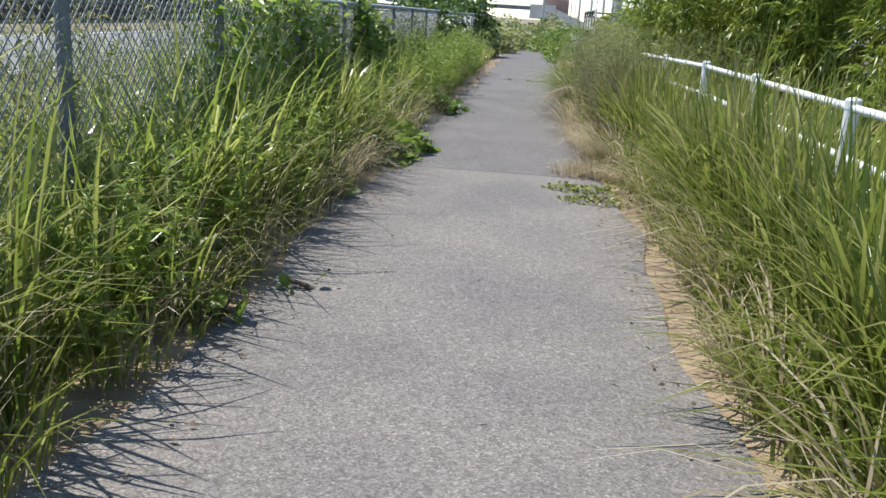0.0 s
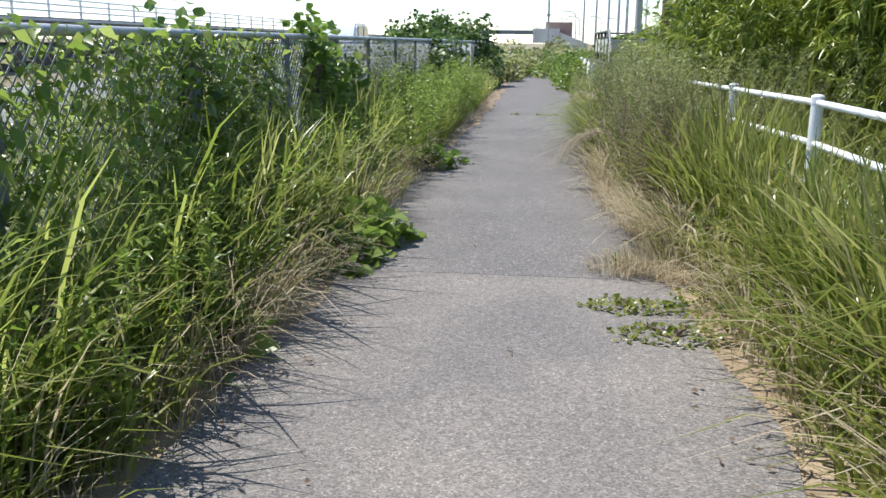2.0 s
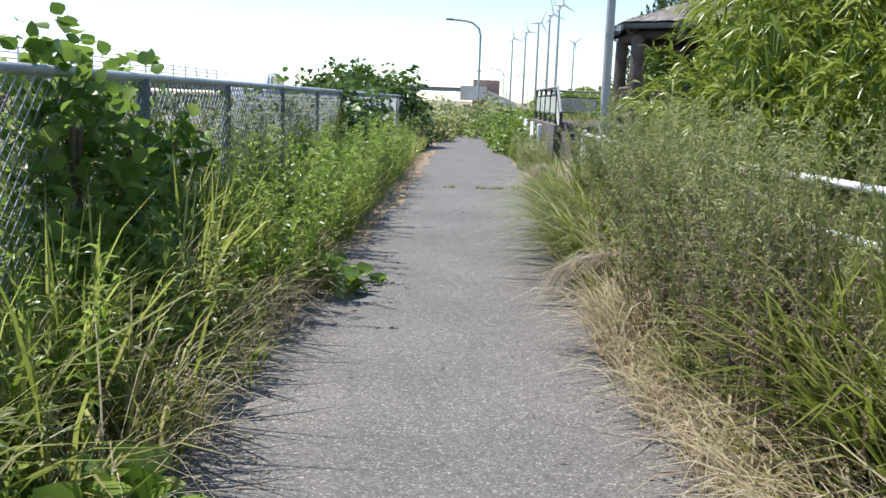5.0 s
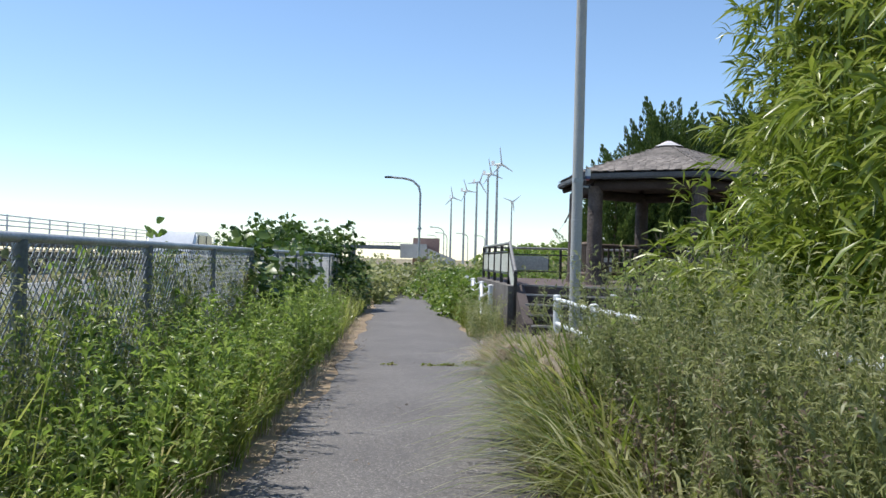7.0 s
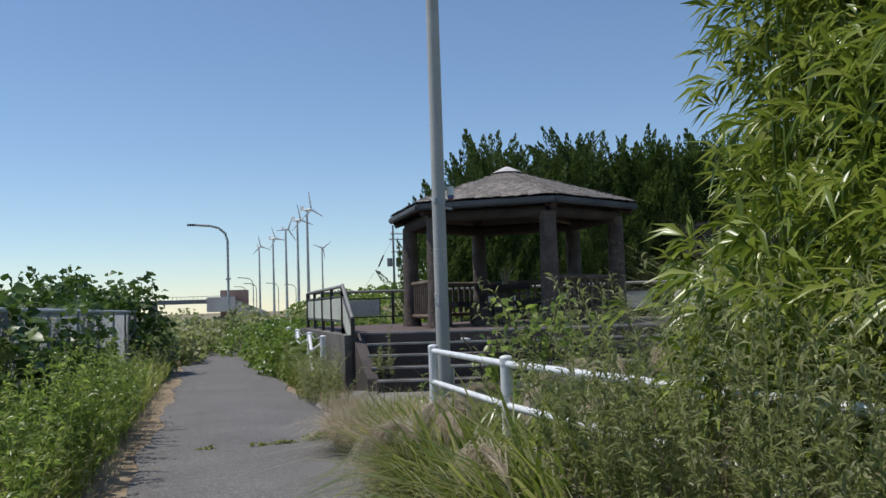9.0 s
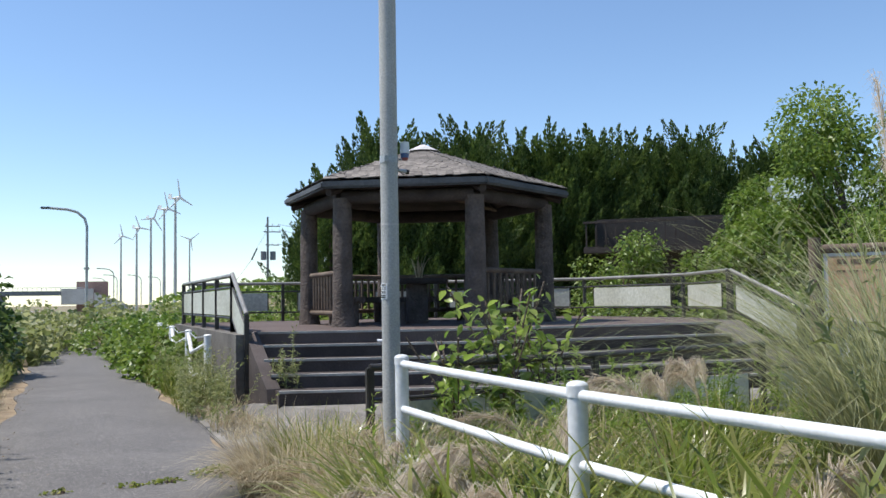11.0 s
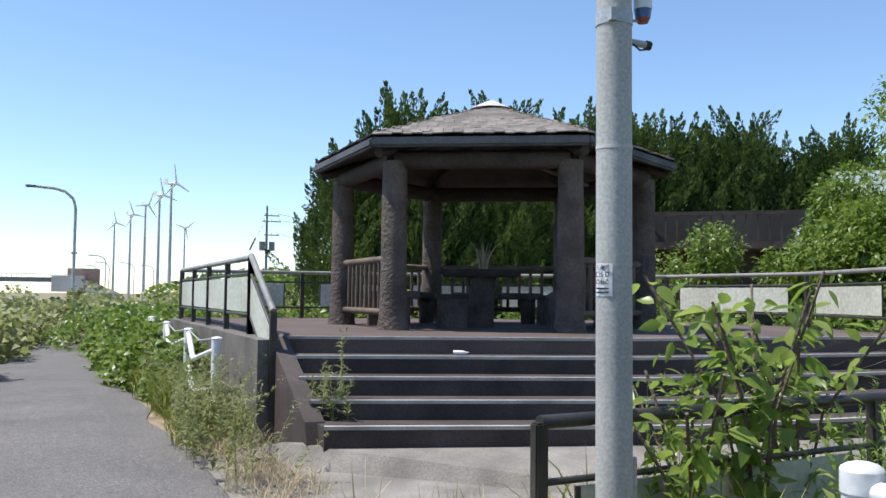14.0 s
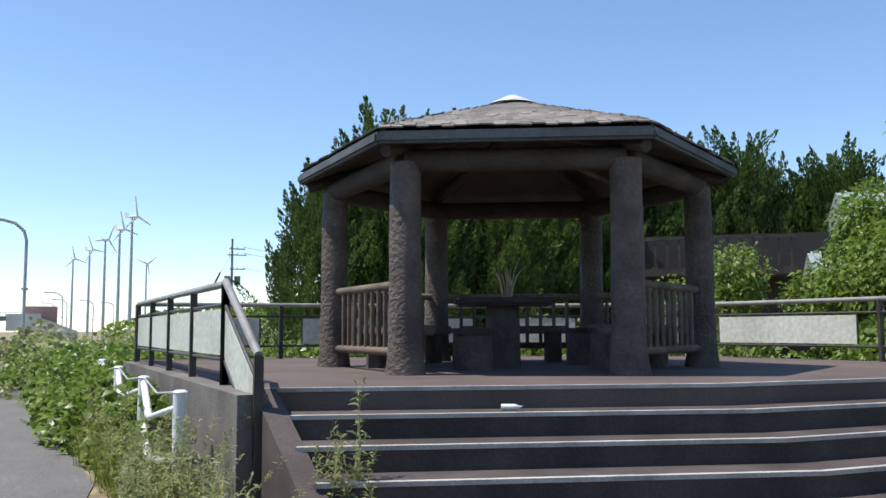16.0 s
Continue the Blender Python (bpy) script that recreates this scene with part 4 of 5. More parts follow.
tube(bm, [(0, 0, 9.2), (-1.2, -0.3, 7.2), (-1.8, -0.5, 6.0), (-6, -2, 0.6)], 0.015, 5)
part("wire", bm, M_FENCE, gw)
bm = bmesh.new()
rod(bm, (-1.2, -0.3, 7.2), (-1.8, -0.5, 6.0), 0.09, seg=8)
part("sleeve", bm, M_DARK, gw)

hs = thing("house", pose(21.38, 39.12, -0.7, 0, 0, -40), "dark two-storey house with balcony and grey-green metal roofs", "house")
bm = bmesh.new()
box(bm, (0, 0, 2.35), (9, 6, 4.7), bevel=0.03)
part("wall", bm, M_HOUSE, hs)
bm = bmesh.new()
box(bm, (-2.6, -3.5, 3.6), (4.4, 1.1, 0.22), bevel=0.02)
bal = part("balcony", bm, M_BEAM, hs)
for k in range(14):
    bm = bmesh.new()
    box(bm, (-4.7 + 0.32 * k, -4.0, 4.1), (0.05, 0.05, 0.85))
    part("bar", bm, M_BEAM, bal)
bm = bmesh.new()
box(bm, (-2.6, -4.0, 4.52), (4.4, 0.09, 0.07))
part("handrail", bm, M_BEAM, bal)
for x0, y0, z0, w, d, h in ((3.6, 0, 4.7, 4.6, 7.2, 1.5), (0.7, -3.9, 3.5, 1.7, 2.0, 0.55)):
    bm = bmesh.new()
    v = [bm.verts.new(p) for p in ((x0 - w / 2, y0 - d / 2, z0), (x0 + w / 2, y0 - d / 2, z0), (x0 + w / 2, y0 + d / 2, z0), (x0 - w / 2, y0 + d / 2, z0), (x0 - w / 2, y0, z0 + h), (x0 + w / 2, y0, z0 + h))]
    for idx in ((0, 1, 5, 4), (2, 3, 4, 5), (0, 4, 3), (1, 2, 5), (3, 2, 1, 0)):
        bm.faces.new([v[i] for i in idx])
    rf = part("roof", bm, M_ROOFM, hs, "grey-green metal roof")
    for k in range(8):
        bm = bmesh.new()
        x = x0 - w / 2 + w * (k + 0.5) / 8
        rod(bm, (x, y0 - d / 2, z0 + 0.03), (x, y0, z0 + h + 0.03), 0.03, seg=6)
        part("seam", bm, M_ROOFM, rf)
for x in (-3.4, -1.2, 2.4):
    bm = bmesh.new()
    box(bm, (x, -3.02, 1.9), (1.5, 0.08, 1.2), bevel=0.02)
    w = part("window", bm, M_GLASS, hs)

# white car on the road
car = thing("van", pose(-9.45, 45.34, 0.02) @ Matrix.Diagonal((1.15, 1.15, 1.4, 1)), "white van on the road beyond the fence", "van")
prof = [(-2.0, 0.35), (-2.05, 0.8), (-1.9, 1.05), (-1.4, 1.55), (0.6, 1.58), (1.25, 1.1), (2.0, 0.92), (2.1, 0.4)]
bm = bmesh.new()
va = [bm.verts.new((-0.8, y, z)) for y, z in prof]
vb = [bm.verts.new((0.8, y, z)) for y, z in prof]
bm.faces.new(va[::-1])
bm.faces.new(vb)
for i in range(len(prof)):
    j = (i + 1) % len(prof)
    bm.faces.new((va[i], va[j], vb[j], vb[i]))
bmesh.ops.recalc_face_normals(bm, faces=bm.faces)
bmesh.ops.bevel(bm, geom=list(bm.edges), offset=0.07, segments=2, affect='EDGES')
part("body", bm, M_CARP, car, smooth=True)
for x in (-0.815, 0.815):
    for y0, w in ((-0.75, 0.95), (0.3, 0.8)):
        bm = bmesh.new()
        box(bm, (x, y0, 1.27), (0.02, w, 0.38), bevel=0.005)
        part("side_window", bm, M_GLASS, car)
    for y0 in (-1.3, 1.35):
        bm = bmesh.new()
        rod(bm, (x - 0.1, y0, 0.31), (x + 0.1, y0, 0.31), 0.31, seg=20)
        wh = part("wheel", bm, M_DARK, car, smooth=True)
        bm = bmesh.new()
        rod(bm, (x - 0.11, y0, 0.31), (x + 0.11, y0, 0.31), 0.18, seg=16)
        part("rim", bm, M_GALV, wh, smooth=True)

# ---- vegetation ----


def stuff(name, lot, material, label, category):
    return tagged(arrays(name, *lot, material), label, category, kind="stuff")


def field(n, x0, x1, y0, y1, h0, h1, w, lean0, lean1, z=0.0, toward=None, spread=1.2, segs=3, keep=None):
    b = spot(n, x0, x1, y0, y1, z)
    if keep is not None:
        b = b[keep(b)]
    n = len(b)
    patch = np.array([noise.noise((p[0] * 0.9, p[1] * 0.7, 3.1)) for p in b])
    h = RNG.uniform(h0, h1, n) * (1 + 0.55 * patch)
    yaw = None if toward is None else RNG.normal(toward, spread, n)
    return blades(b, h, w * RNG.uniform(0.6, 1.3, n), RNG.uniform(lean0, lean1, n), yaw, segs=segs)


def tuft(c, n, r, h0, h1, w, lean0=0.3, lean1=1.3, segs=4):
    c = (c[0] + float(sway(c[0], c[1])), c[1], c[2])
    a, q = RNG.uniform(0, math.tau, n), r * np.sqrt(RNG.uniform(0, 1, n))
    b = np.stack([c[0] + q * np.cos(a), c[1] + q * np.sin(a), np.full(n, c[2])], 1)
    return blades(b, RNG.uniform(h0, h1, n), w * RNG.uniform(0.6, 1.2, n), RNG.uniform(lean0, lean1, n), a + RNG.normal(0, 0.5, n), segs=segs)


def stems(roots, h0, h1, per, leaf, lw, top=1.0, flop=0.15, start=0.15, rise=0.35):
    """Leafy weed stems: thin stalks and leaves all the way up."""
    n = len(roots)
    h = RNG.uniform(h0, h1, n)
    lean = RNG.normal(0, flop, (n, 2))
    stalk = blades(roots, h, np.full(n, 0.009), np.linalg.norm(lean, axis=1), np.arctan2(lean[:, 1], lean[:, 0]), 0.2, 3)
    i = np.repeat(np.arange(n), per)
    f = RNG.uniform(start, top, n * per)
    p = roots[i] + np.stack([lean[i, 0] * h[i] * f ** 1.8, lean[i, 1] * h[i] * f ** 1.8, h[i] * f], 1)
    d = rand_dirs(n * per, rise)
    d[:, 2] = np.abs(d[:, 2]) * (0.7 + rise * 0.4)
    L = leaf * RNG.uniform(0.6, 1.25, n * per) * (1.15 - 0.55 * f)
    return joined([stalk, leaves(p, d, L, L * lw, 0.15, 0.3)])


def cloud(pts, leaf, lw, up=0.2, out=None):
    n = len(pts)
    d = rand_dirs(n, up)
    if out is not None:
        d = d * 0.6 + out
    L = leaf * RNG.uniform(0.65, 1.3, n)
    return leaves(pts, d, L, L * lw, 0.12, 0.3)


def clumps(n, per, x0, x1, y0, y1, h0, h1, w, lean0=0.15, lean1=0.9, z=0.0, r=0.09, toward=None, pull=0.0, segs=4):
    """Grass in tufts: the blades of a tuft fan out from one root."""
    c = spot(n, x0, x1, y0, y1, z)
    hh = RNG.uniform(h0, h1, n) * (1 + 0.35 * np.array([noise.noise((p[0] * 1.1, p[1] * 0.8, 1.7)) for p in c]))
    i = np.repeat(np.arange(n), per)
    m = n * per
    a = RNG.uniform(0, math.tau, m)
    q = r * np.sqrt(RNG.uniform(0, 1, m))
    b = c[i] + np.stack([q * np.cos(a), q * np.sin(a), np.zeros(m)], 1)
    yaw = a + RNG.normal(0, 0.4, m)
    if toward is not None:
        vx, vy = np.cos(yaw) + pull * math.cos(toward), np.sin(yaw) + pull * math.sin(toward)
        yaw = np.arctan2(vy, vx)
    return blades(b, hh[i] * RNG.uniform(0.5, 1.15, m), w * RNG.uniform(0.5, 1.3, m), RNG.uniform(lean0, lean1, m), yaw, segs=segs)


PI = math.pi
stuff("verge_grass", joined([
    clumps(120, 12, -2.22, -1.8, -2, 10, 0.95, 1.4, 0.026, 0.15, 0.95),
    clumps(90, 14, -2.22, -1.85, 10, 13, 0.7, 1.1, 0.022, 0.1, 0.7),
    clumps(320, 17, -4.5, -2.3, -1, 14, 0.7, 1.2, 0.02),
    clumps(430, 15, -2.25, -1.6, 12, 38, 0.35, 0.7, 0.018),
    clumps(500, 14, -7.0, -2.35, 12, 50, 0.6, 1.05, 0.028, segs=3),
]), L_GRASS, "tall green weeds and grass along the fence", "grass")
stuff("field_grass", joined([clumps(900, 12, -9.0, -3.0, -4, 70, 0.5, 1.0, 0.03, segs=3)]), L_PALE, "rough grass beyond the fence", "grass")
bg = field(9000, -24, -16.9, 5, 110, 0.3, 0.6, 0.07, 0.2, 0.8, z=0.2, segs=2, keep=lambda b: b[:, 0] < -17.4)
stuff("bank_grass", bg, L_PALE, "pale grass on the highway bank", "grass")
stuff("verge_grass_sunny", joined([
    clumps(260, 17, 0.95, 1.5, -1.5, 10.6, 0.75, 1.15, 0.024, 0.25, 1.1, z=0.08, toward=PI, pull=0.25),
    clumps(60, 15, 1.0, 1.7, 9.4, 11.2, 0.7, 1.05, 0.022, 0.2, 0.8, z=0.08),
    clumps(120, 14, 1.1, 1.37, 2.0, 10.6, 0.85, 1.12, 0.02, 0.05, 0.4, z=0.1),
    clumps(130, 15, 1.0, 1.32, -1.5, 10.6, 0.95, 1.25, 0.024, 0.1, 0.6, z=0.1),
    clumps(190, 12, 0.8, 1.1, -1.5, 10.6, 0.35, 0.7, 0.022, 0.4, 1.3, z=0.02, toward=PI, pull=0.4),
    clumps(280, 15, 1.5, 3.4, -1.5, 11, 0.7, 1.2, 0.024, z=0.14),
    clumps(120, 14, 1.15, 4.4, 17.6, 21.5, 0.25, 0.6, 0.017, 0.3, 1.1, z=0.14),
    clumps(220, 12, 4.2, 9.0, 16.5, 21.2, 0.25, 0.6, 0.018, z=0.14),
    clumps(110, 12, 0.8, 1.3, 14.0, 17.0, 0.85, 1.2, 0.028, 0.3, 1.3, z=0.05, segs=5),
    clumps(60, 13, 0.8, 1.4, 17.2, 18.3, 0.65, 1.0, 0.028, 0.4, 1.2, z=0.05, toward=PI, pull=0.3),
    clumps(110, 13, 1.2, 2.4, 15.5, 18.6, 0.6, 0.95, 0.028, 0.4, 1.2, z=0.1),
    clumps(95, 13, 0.72, 1.15, 13.2, 16.7, 0.75, 1.15, 0.03, 0.35, 1.5, z=0.03, segs=5),
    clumps(220, 14, 0.65, 1.3, 25.5, 40, 0.35, 0.6, 0.016),
    clumps(70, 22, -2.1, -1.65, 14.2, 17.8, 0.5, 0.75, 0.018, 0.3, 1.0),
    clumps(110, 12, -2.2, -1.75, -2, 10, 0.9, 1.3, 0.024, 0.15, 0.95),
    clumps(120, 12, -2.0, -1.6, -2, 11, 0.5, 0.95, 0.024, 0.25, 1.1),
    clumps(110, 10, -1.75, -1.5, -2, 12, 0.25, 0.5, 0.018, 0.3, 1.1),
]), L_GRASSY, "arching sunlit green grass beside the white railing", "grass")
stuff("dry_grass", joined([
    clumps(240, 12, 0.74, 1.35, -1, 10.6, 0.3, 0.8, 0.014, 0.5, 1.4, z=0.02, toward=PI, pull=0.4),
    clumps(150, 10, -1.6, -1.45, 0, 30, 0.1, 0.25, 0.007, 0.4, 1.2),
    clumps(90, 13, 0.62, 1.0, 9.2, 13.0, 0.25, 0.6, 0.011, 0.5, 1.4, z=0.02, toward=PI, pull=0.3),
    clumps(100, 11, 0.6, 0.95, 9.0, 12.8, 0.35, 0.75, 0.01, 0.6, 1.5, z=0.03, toward=PI * 1.1, pull=0.6, segs=5),
    clumps(120, 14, -1.75, -1.5, 4, 14, 0.3, 0.65, 0.008, 0.6, 1.4, z=0.02, toward=0.0, pull=0.5),
    clumps(330, 15, 0.85, 3.4, 17.4, 21.5, 0.2, 0.6, 0.011, 0.4, 1.3, z=0.1),
    clumps(150, 12, 0.78, 1.5, 14.6, 19.6, 0.35, 0.8, 0.012, 0.4, 1.3, z=0.05),
    clumps(80, 16, 0.66, 1.05, 17.4, 20.3, 0.15, 0.4, 0.009, 0.5, 1.4, z=0.02),
    clumps(150, 16, 0.75, 2.4, 18.3, 20.6, 0.2, 0.5, 0.008, 0.5, 1.4, z=0.04),
    clumps(110, 12, 0.8, 1.3, 22.9, 26.2, 0.15, 0.4, 0.009, 0.4, 1.2),
    clumps(150, 11, -2.2, -1.6, -1, 12, 0.4, 0.9, 0.011, 0.25, 0.9),
    clumps(120, 13, 1.4, 3.2, -1, 11, 0.5, 0.9, 0.012, 0.3, 1.0, z=0.1),
    clumps(200, 13, -4.5, -2.3, 0, 30, 0.7, 1.15, 0.012, 0.2, 0.8),
]), L_DRY, "withered straw-coloured grass at the path edge", "grass")

for c, n, r, h0, h1, lab in (((0.95, 20.45, 0.0), 4200, 0.46, 0.3, 0.66, "large clump of dry straw-coloured grass on the corner"), ((0.62, 9.0, 0.0), 700, 0.28, 0.12, 0.3, "low dry grass tuft on the asphalt joint"), ((0.3, 8.95, 0.0), 250, 0.2, 0.08, 0.2, "low dry grass tuft on the asphalt joint")):
    g = thing("grass_clump", pose(0, 0, 0), lab, "grass clump", "dry grass clumps")
    arrays("straw", *tuft(c, int(n * 0.85), r, h0, h1, 0.0075, 0.3, 1.5), L_DRY, g)
    arrays("greenery", *tuft((c[0] + 0.1, c[1] + 0.1, c[2]), n // 8, r * 0.6, h0, h1 * 1.15, 0.009, 0.2, 0.9), L_GRASSY, g)

# mugwort thicket over the railing
b = np.concatenate([spot(760, 0.75, 2.7, 10.6, 15.4, 0.06), spot(440, 0.85, 1.2, 10.9, 15.2, 0.06), spot(60, 0.85, 1.4, 9.4, 10.8, 0.06)])
fall = np.clip((16.4 - b[:, 1]) / 1.6, 0.45, 1)
tall = (b[:, 0] > 0.6) & (fall > 0.75) & (b[:, 1] > 10.4)
thick = [stems(b[~tall], 0.4, 0.8, 90, 0.065, 0.17, flop=0.28, rise=1.1), stems(b[tall], 0.85, 1.4, 150, 0.07, 0.17, flop=0.2, rise=1.1)]
stuff("mugwort_thicket", joined(thick), L_WEED, "grey-green mugwort thicket growing through the railing", "weeds")
b = np.concatenate([spot(420, 0.72, 1.7, 9.8, 15.0, 0.05), spot(260, 0.78, 1.35, 10.0, 12.2, 0.05)])
stuff("withered_weeds", stems(b, 0.5, 1.1, 50, 0.05, 0.22, flop=0.25, rise=0.8), L_BROWNW, "brown withered weeds among the mugwort", "weeds")
b = np.concatenate([spot(380, -2.3, -1.55, 9, 40, 0), spot(60, -2.3, -1.6, 0, 9, 0), spot(240, 0.72, 1.2, 24.9, 33, 0), spot(60, 0.62, 1.25, 23.4, 26.2, 0), spot(14, 1.55, 1.9, 24.2, 24.6, 0.25)])
stuff("tall_weeds", stems(np.concatenate([spot(560, -4.6, -2.32, 0, 16, 0), spot(560, -5.5, -2.4, 14, 34, 0)]), 0.8, 1.4, 64, 0.075, 0.22, flop=0.2, rise=0.6), L_PALE, "tall pale green weeds behind the chain-link fence", "weeds")
stuff("side_weeds", stems(spot(420, -2.2, -1.5, 12.5, 24, 0), 0.7, 1.15, 60, 0.1, 0.26, flop=0.16, rise=0.8), L_LANCE, "tall green leafy weeds along the path edge", "weeds")
stuff("fence_weeds", stems(np.concatenate([spot(230, -2.42, -2.12, 13, 20, 0), spot(110, -2.42, -2.12, 4, 10.5, 0)]), 0.85, 1.4, 76, 0.075, 0.24, flop=0.1, rise=0.8), L_WEED, "tall grey-green weeds grown through the wire fence", "weeds")
stuff("verge_weeds", stems(b, 0.35, 0.85, 48, 0.09, 0.2, flop=0.22, rise=0.7), L_WEED, "leafy grey-green weeds along the path", "weeds")
b = np.concatenate([spot(150, -2.1, -1.55, 3.5, 8.2, 0), spot(90, -2.1, -1.6, 8.2, 12.5, 0), spot(80, 2.0, 4.4, 18.8, 21.2, 0.12), spot(7, 1.05, 1.5, 18.9, 19.5, 0.05), spot(40, 3.5, 8, 19, 21.2, 0.12)])
stuff("goldenrod", stems(b, 0.4, 0.9, 44, 0.12, 0.2, flop=0.12, rise=0.7), L_LANCE, "bright green lance-leaved weeds", "weeds")


def mound(cx, cy, rx, ry, h, n, z=0.0):
    """Points in the outer shell of an uneven heap."""
    a, u = RNG.uniform(0, math.tau, n), RNG.uniform(0, 1, n)
    t = np.arccos(u)
    r = RNG.uniform(0.72, 1.0, n)
    p = np.stack([np.sin(t) * np.cos(a), np.sin(t) * np.sin(a), np.cos(t)], 1)
    bump = np.array([1 + 0.35 * noise.noise((q[0] * 2.2 + cx, q[1] * 2.2 + cy, q[2] * 2.2)) for q in p])
    q = p * (r * bump)[:, None] * np.array([rx, ry, h])
    return q + np.array([cx, cy, z]), p


def vine(name, mounds, leaf, label, mat=None, more=2.2):
    lots = []
    for m in mounds:
        p, o = mound(*m[:5], int(m[5] * more), *m[6:])
        d = rand_dirs(len(p), 0.3) * 0.6 + o * 0.5
        L = leaf * RNG.uniform(0.65, 1.3, len(p))
        near = m[1] < 22 and leaf > 0.08
        lots.append(broad(p, d, L, L * 0.85) if near else leaves(p, d, L, L * 0.85, 0.12, 0.3))
    t = thing(name, pose(0, 0, 0), label, "vine")
    arrays("leaves", *joined(lots), mat or L_VINE, t)
    bm = bmesh.new()
    for m in mounds:
        for k in range(3):
            a = RNG.uniform(0, math.tau)
            tube(bm, [(m[0], m[1], 0), (m[0] + 0.3 * m[2] * math.cos(a), m[1] + 0.3 * m[3] * math.sin(a), m[4] * 0.5), (m[0] + 0.55 * m[2] * math.cos(a), m[1] + 0.55 * m[3] * math.sin(a), m[4] * 0.75)], 0.012, 5)
    part("stem", bm, M_BARKT, t)["kind"] = "stuff"
    return t


vine("kudzu_vine", [(-2.3, 11.7, 0.4, 1.0, 1.5, 520), (-2.35, 12.5, 0.38, 0.7, 1.45, 340), (-2.25, 11.3, 0.35, 0.55, 1.6, 420), (-2.35, 14.9, 0.25, 0.6, 1.35, 160), (-2.35, 16.6, 0.28, 0.8, 1.4, 240)], 0.1, "green kudzu vine hanging over the chain-link fence")
vine("kudzu_vine", [(-2.35, 9.3, 0.22, 1.3, 1.4, 420), (-2.35, 6.2, 0.25, 0.8, 1.0, 200), (-2.4, 8.6, 0.3, 0.45, 1.65, 300)], 0.09, "kudzu vine climbing the chain-link fence")
stuff("fence_vine", cloud(spot(2400, -2.36, -2.14, 6.3, 10.2, 0) + np.array([0, 0, 1.0]) * RNG.uniform(0.45, 1.45, (2400, 1)), 0.085, 0.55), L_LANCE, "yellow-green climbing vine on the wire mesh", "creeper")
stuff("fence_creeper", joined([cloud(spot(2600, -2.33, -2.18, 0.5, 19, 0) + np.array([0, 0, 1.0]) * RNG.uniform(0.1, 1.35, (2600, 1)), 0.06, 0.5), cloud(spot(4200, -2.34, -2.16, 7.2, 19.5, 0) + np.array([0, 0, 1.0]) * RNG.uniform(0.1, 1.36, (4200, 1)), 0.06, 0.45)]), L_WEED, "thin creepers woven through the wire mesh", "creeper")
vine("kudzu_vine", [(-2.3, 20.0, 0.45, 1.1, 1.55, 420), (-2.35, 22.4, 0.5, 1.4, 1.5, 420), (-2.4, 25, 0.5, 1.6, 1.7, 420)], 0.14, "kudzu vine covering the far part of the fence", L_KUDZU)
vine("kudzu_thicket", [(-3.2, 31.5, 1.3, 2.0, 2.3, 1500), (-4.2, 30.0, 1.0, 1.5, 2.1, 800), (-2.4, 33.0, 0.9, 1.4, 2.1, 700)], 0.17, "large rounded thicket of kudzu over the fence end", L_KUDZU)
vine("kudzu_patch", [(-1.4, 9.6, 0.3, 0.4, 0.25, 60), (-1.5, 8.9, 0.3, 0.25, 0.2, 40), (-1.62, 7.1, 0.15, 0.25, 0.2, 14), (-1.45, 13.4, 0.25, 0.3, 0.25, 40)], 0.15, "creeping vine with broad green leaves on the asphalt edge")
vine("creeper", [(-1.45, 4.35, 0.18, 0.22, 0.1, 14), (-1.15, 4.9, 0.22, 0.08, 0.05, 5), (-1.2, 13.7, 0.25, 0.1, 0.08, 8)], 0.1, "small creeping vine leaves on the asphalt", more=1)
vine("low_creeper", [(0.3, 8.15, 0.3, 0.12, 0.05, 170), (0.45, 7.7, 0.3, 0.16, 0.05, 170), (0.75, 8.2, 0.25, 0.3, 0.08, 170), (0.5, 21.3, 0.25, 0.16, 0.06, 190), (0.05, 21.15, 0.16, 0.07, 0.03, 60), (-0.2, 21.1, 0.1, 0.06, 0.03, 40), (-0.7, 21.1, 0.12, 0.04, 0.03, 30)], 0.035, "low mat of tiny green leaves on the asphalt", L_GRASSY, 1.4)
bank = [(1.22, 28.97, 0.5, 1.5, 0.85, 700), (1.05, 31.48, 0.7, 1.5, 0.9, 700), (0.99, 33.98, 0.8, 1.6, 1.0, 700), (0.99, 36.99, 0.9, 2.0, 1.1, 700), (1.95, 35.95, 1.3, 2.0, 1.2, 700), (4.02, 37.89, 2.2, 2.0, 1.3, 600), (0.92, 40.99, 1.6, 2.5, 1.1, 600)]
vine("kudzu_bank", bank, 0.13, "bank of sunlit vines between the path and the platform", L_TREE)
far = [(-2.1 + 2.6 * (k % 4), 44 + 3.4 * (k // 4), 2.0, 2.2, 0.9 + 0.25 * (k % 3), 420) for k in range(12)]
far += [(-2.1, 37.59, 1.1, 2.2, 1.1, 450), (-2.28, 41.1, 1.6, 2.4, 1.2, 450)]
far += [(5 + 2.8 * (k % 4), 44 + 5 * (k // 4), 2.4, 3, 1.0 + 0.3 * (k % 3), 360) for k in range(12)]
vine("kudzu_field", far, 0.2, "wide low field of vines beyond the platform", L_WEED)
rise = []
for k in range(26):
    x, y = RNG.uniform(4.5, 23.5), RNG.uniform(56, 74)
    rise.append((x, y, 2.5, 2.5, 0.8, 170, ground_z(x, y)))
vine("overgrown_mound", rise, 0.32, "grassy overgrown mound in the distance", L_TREE)
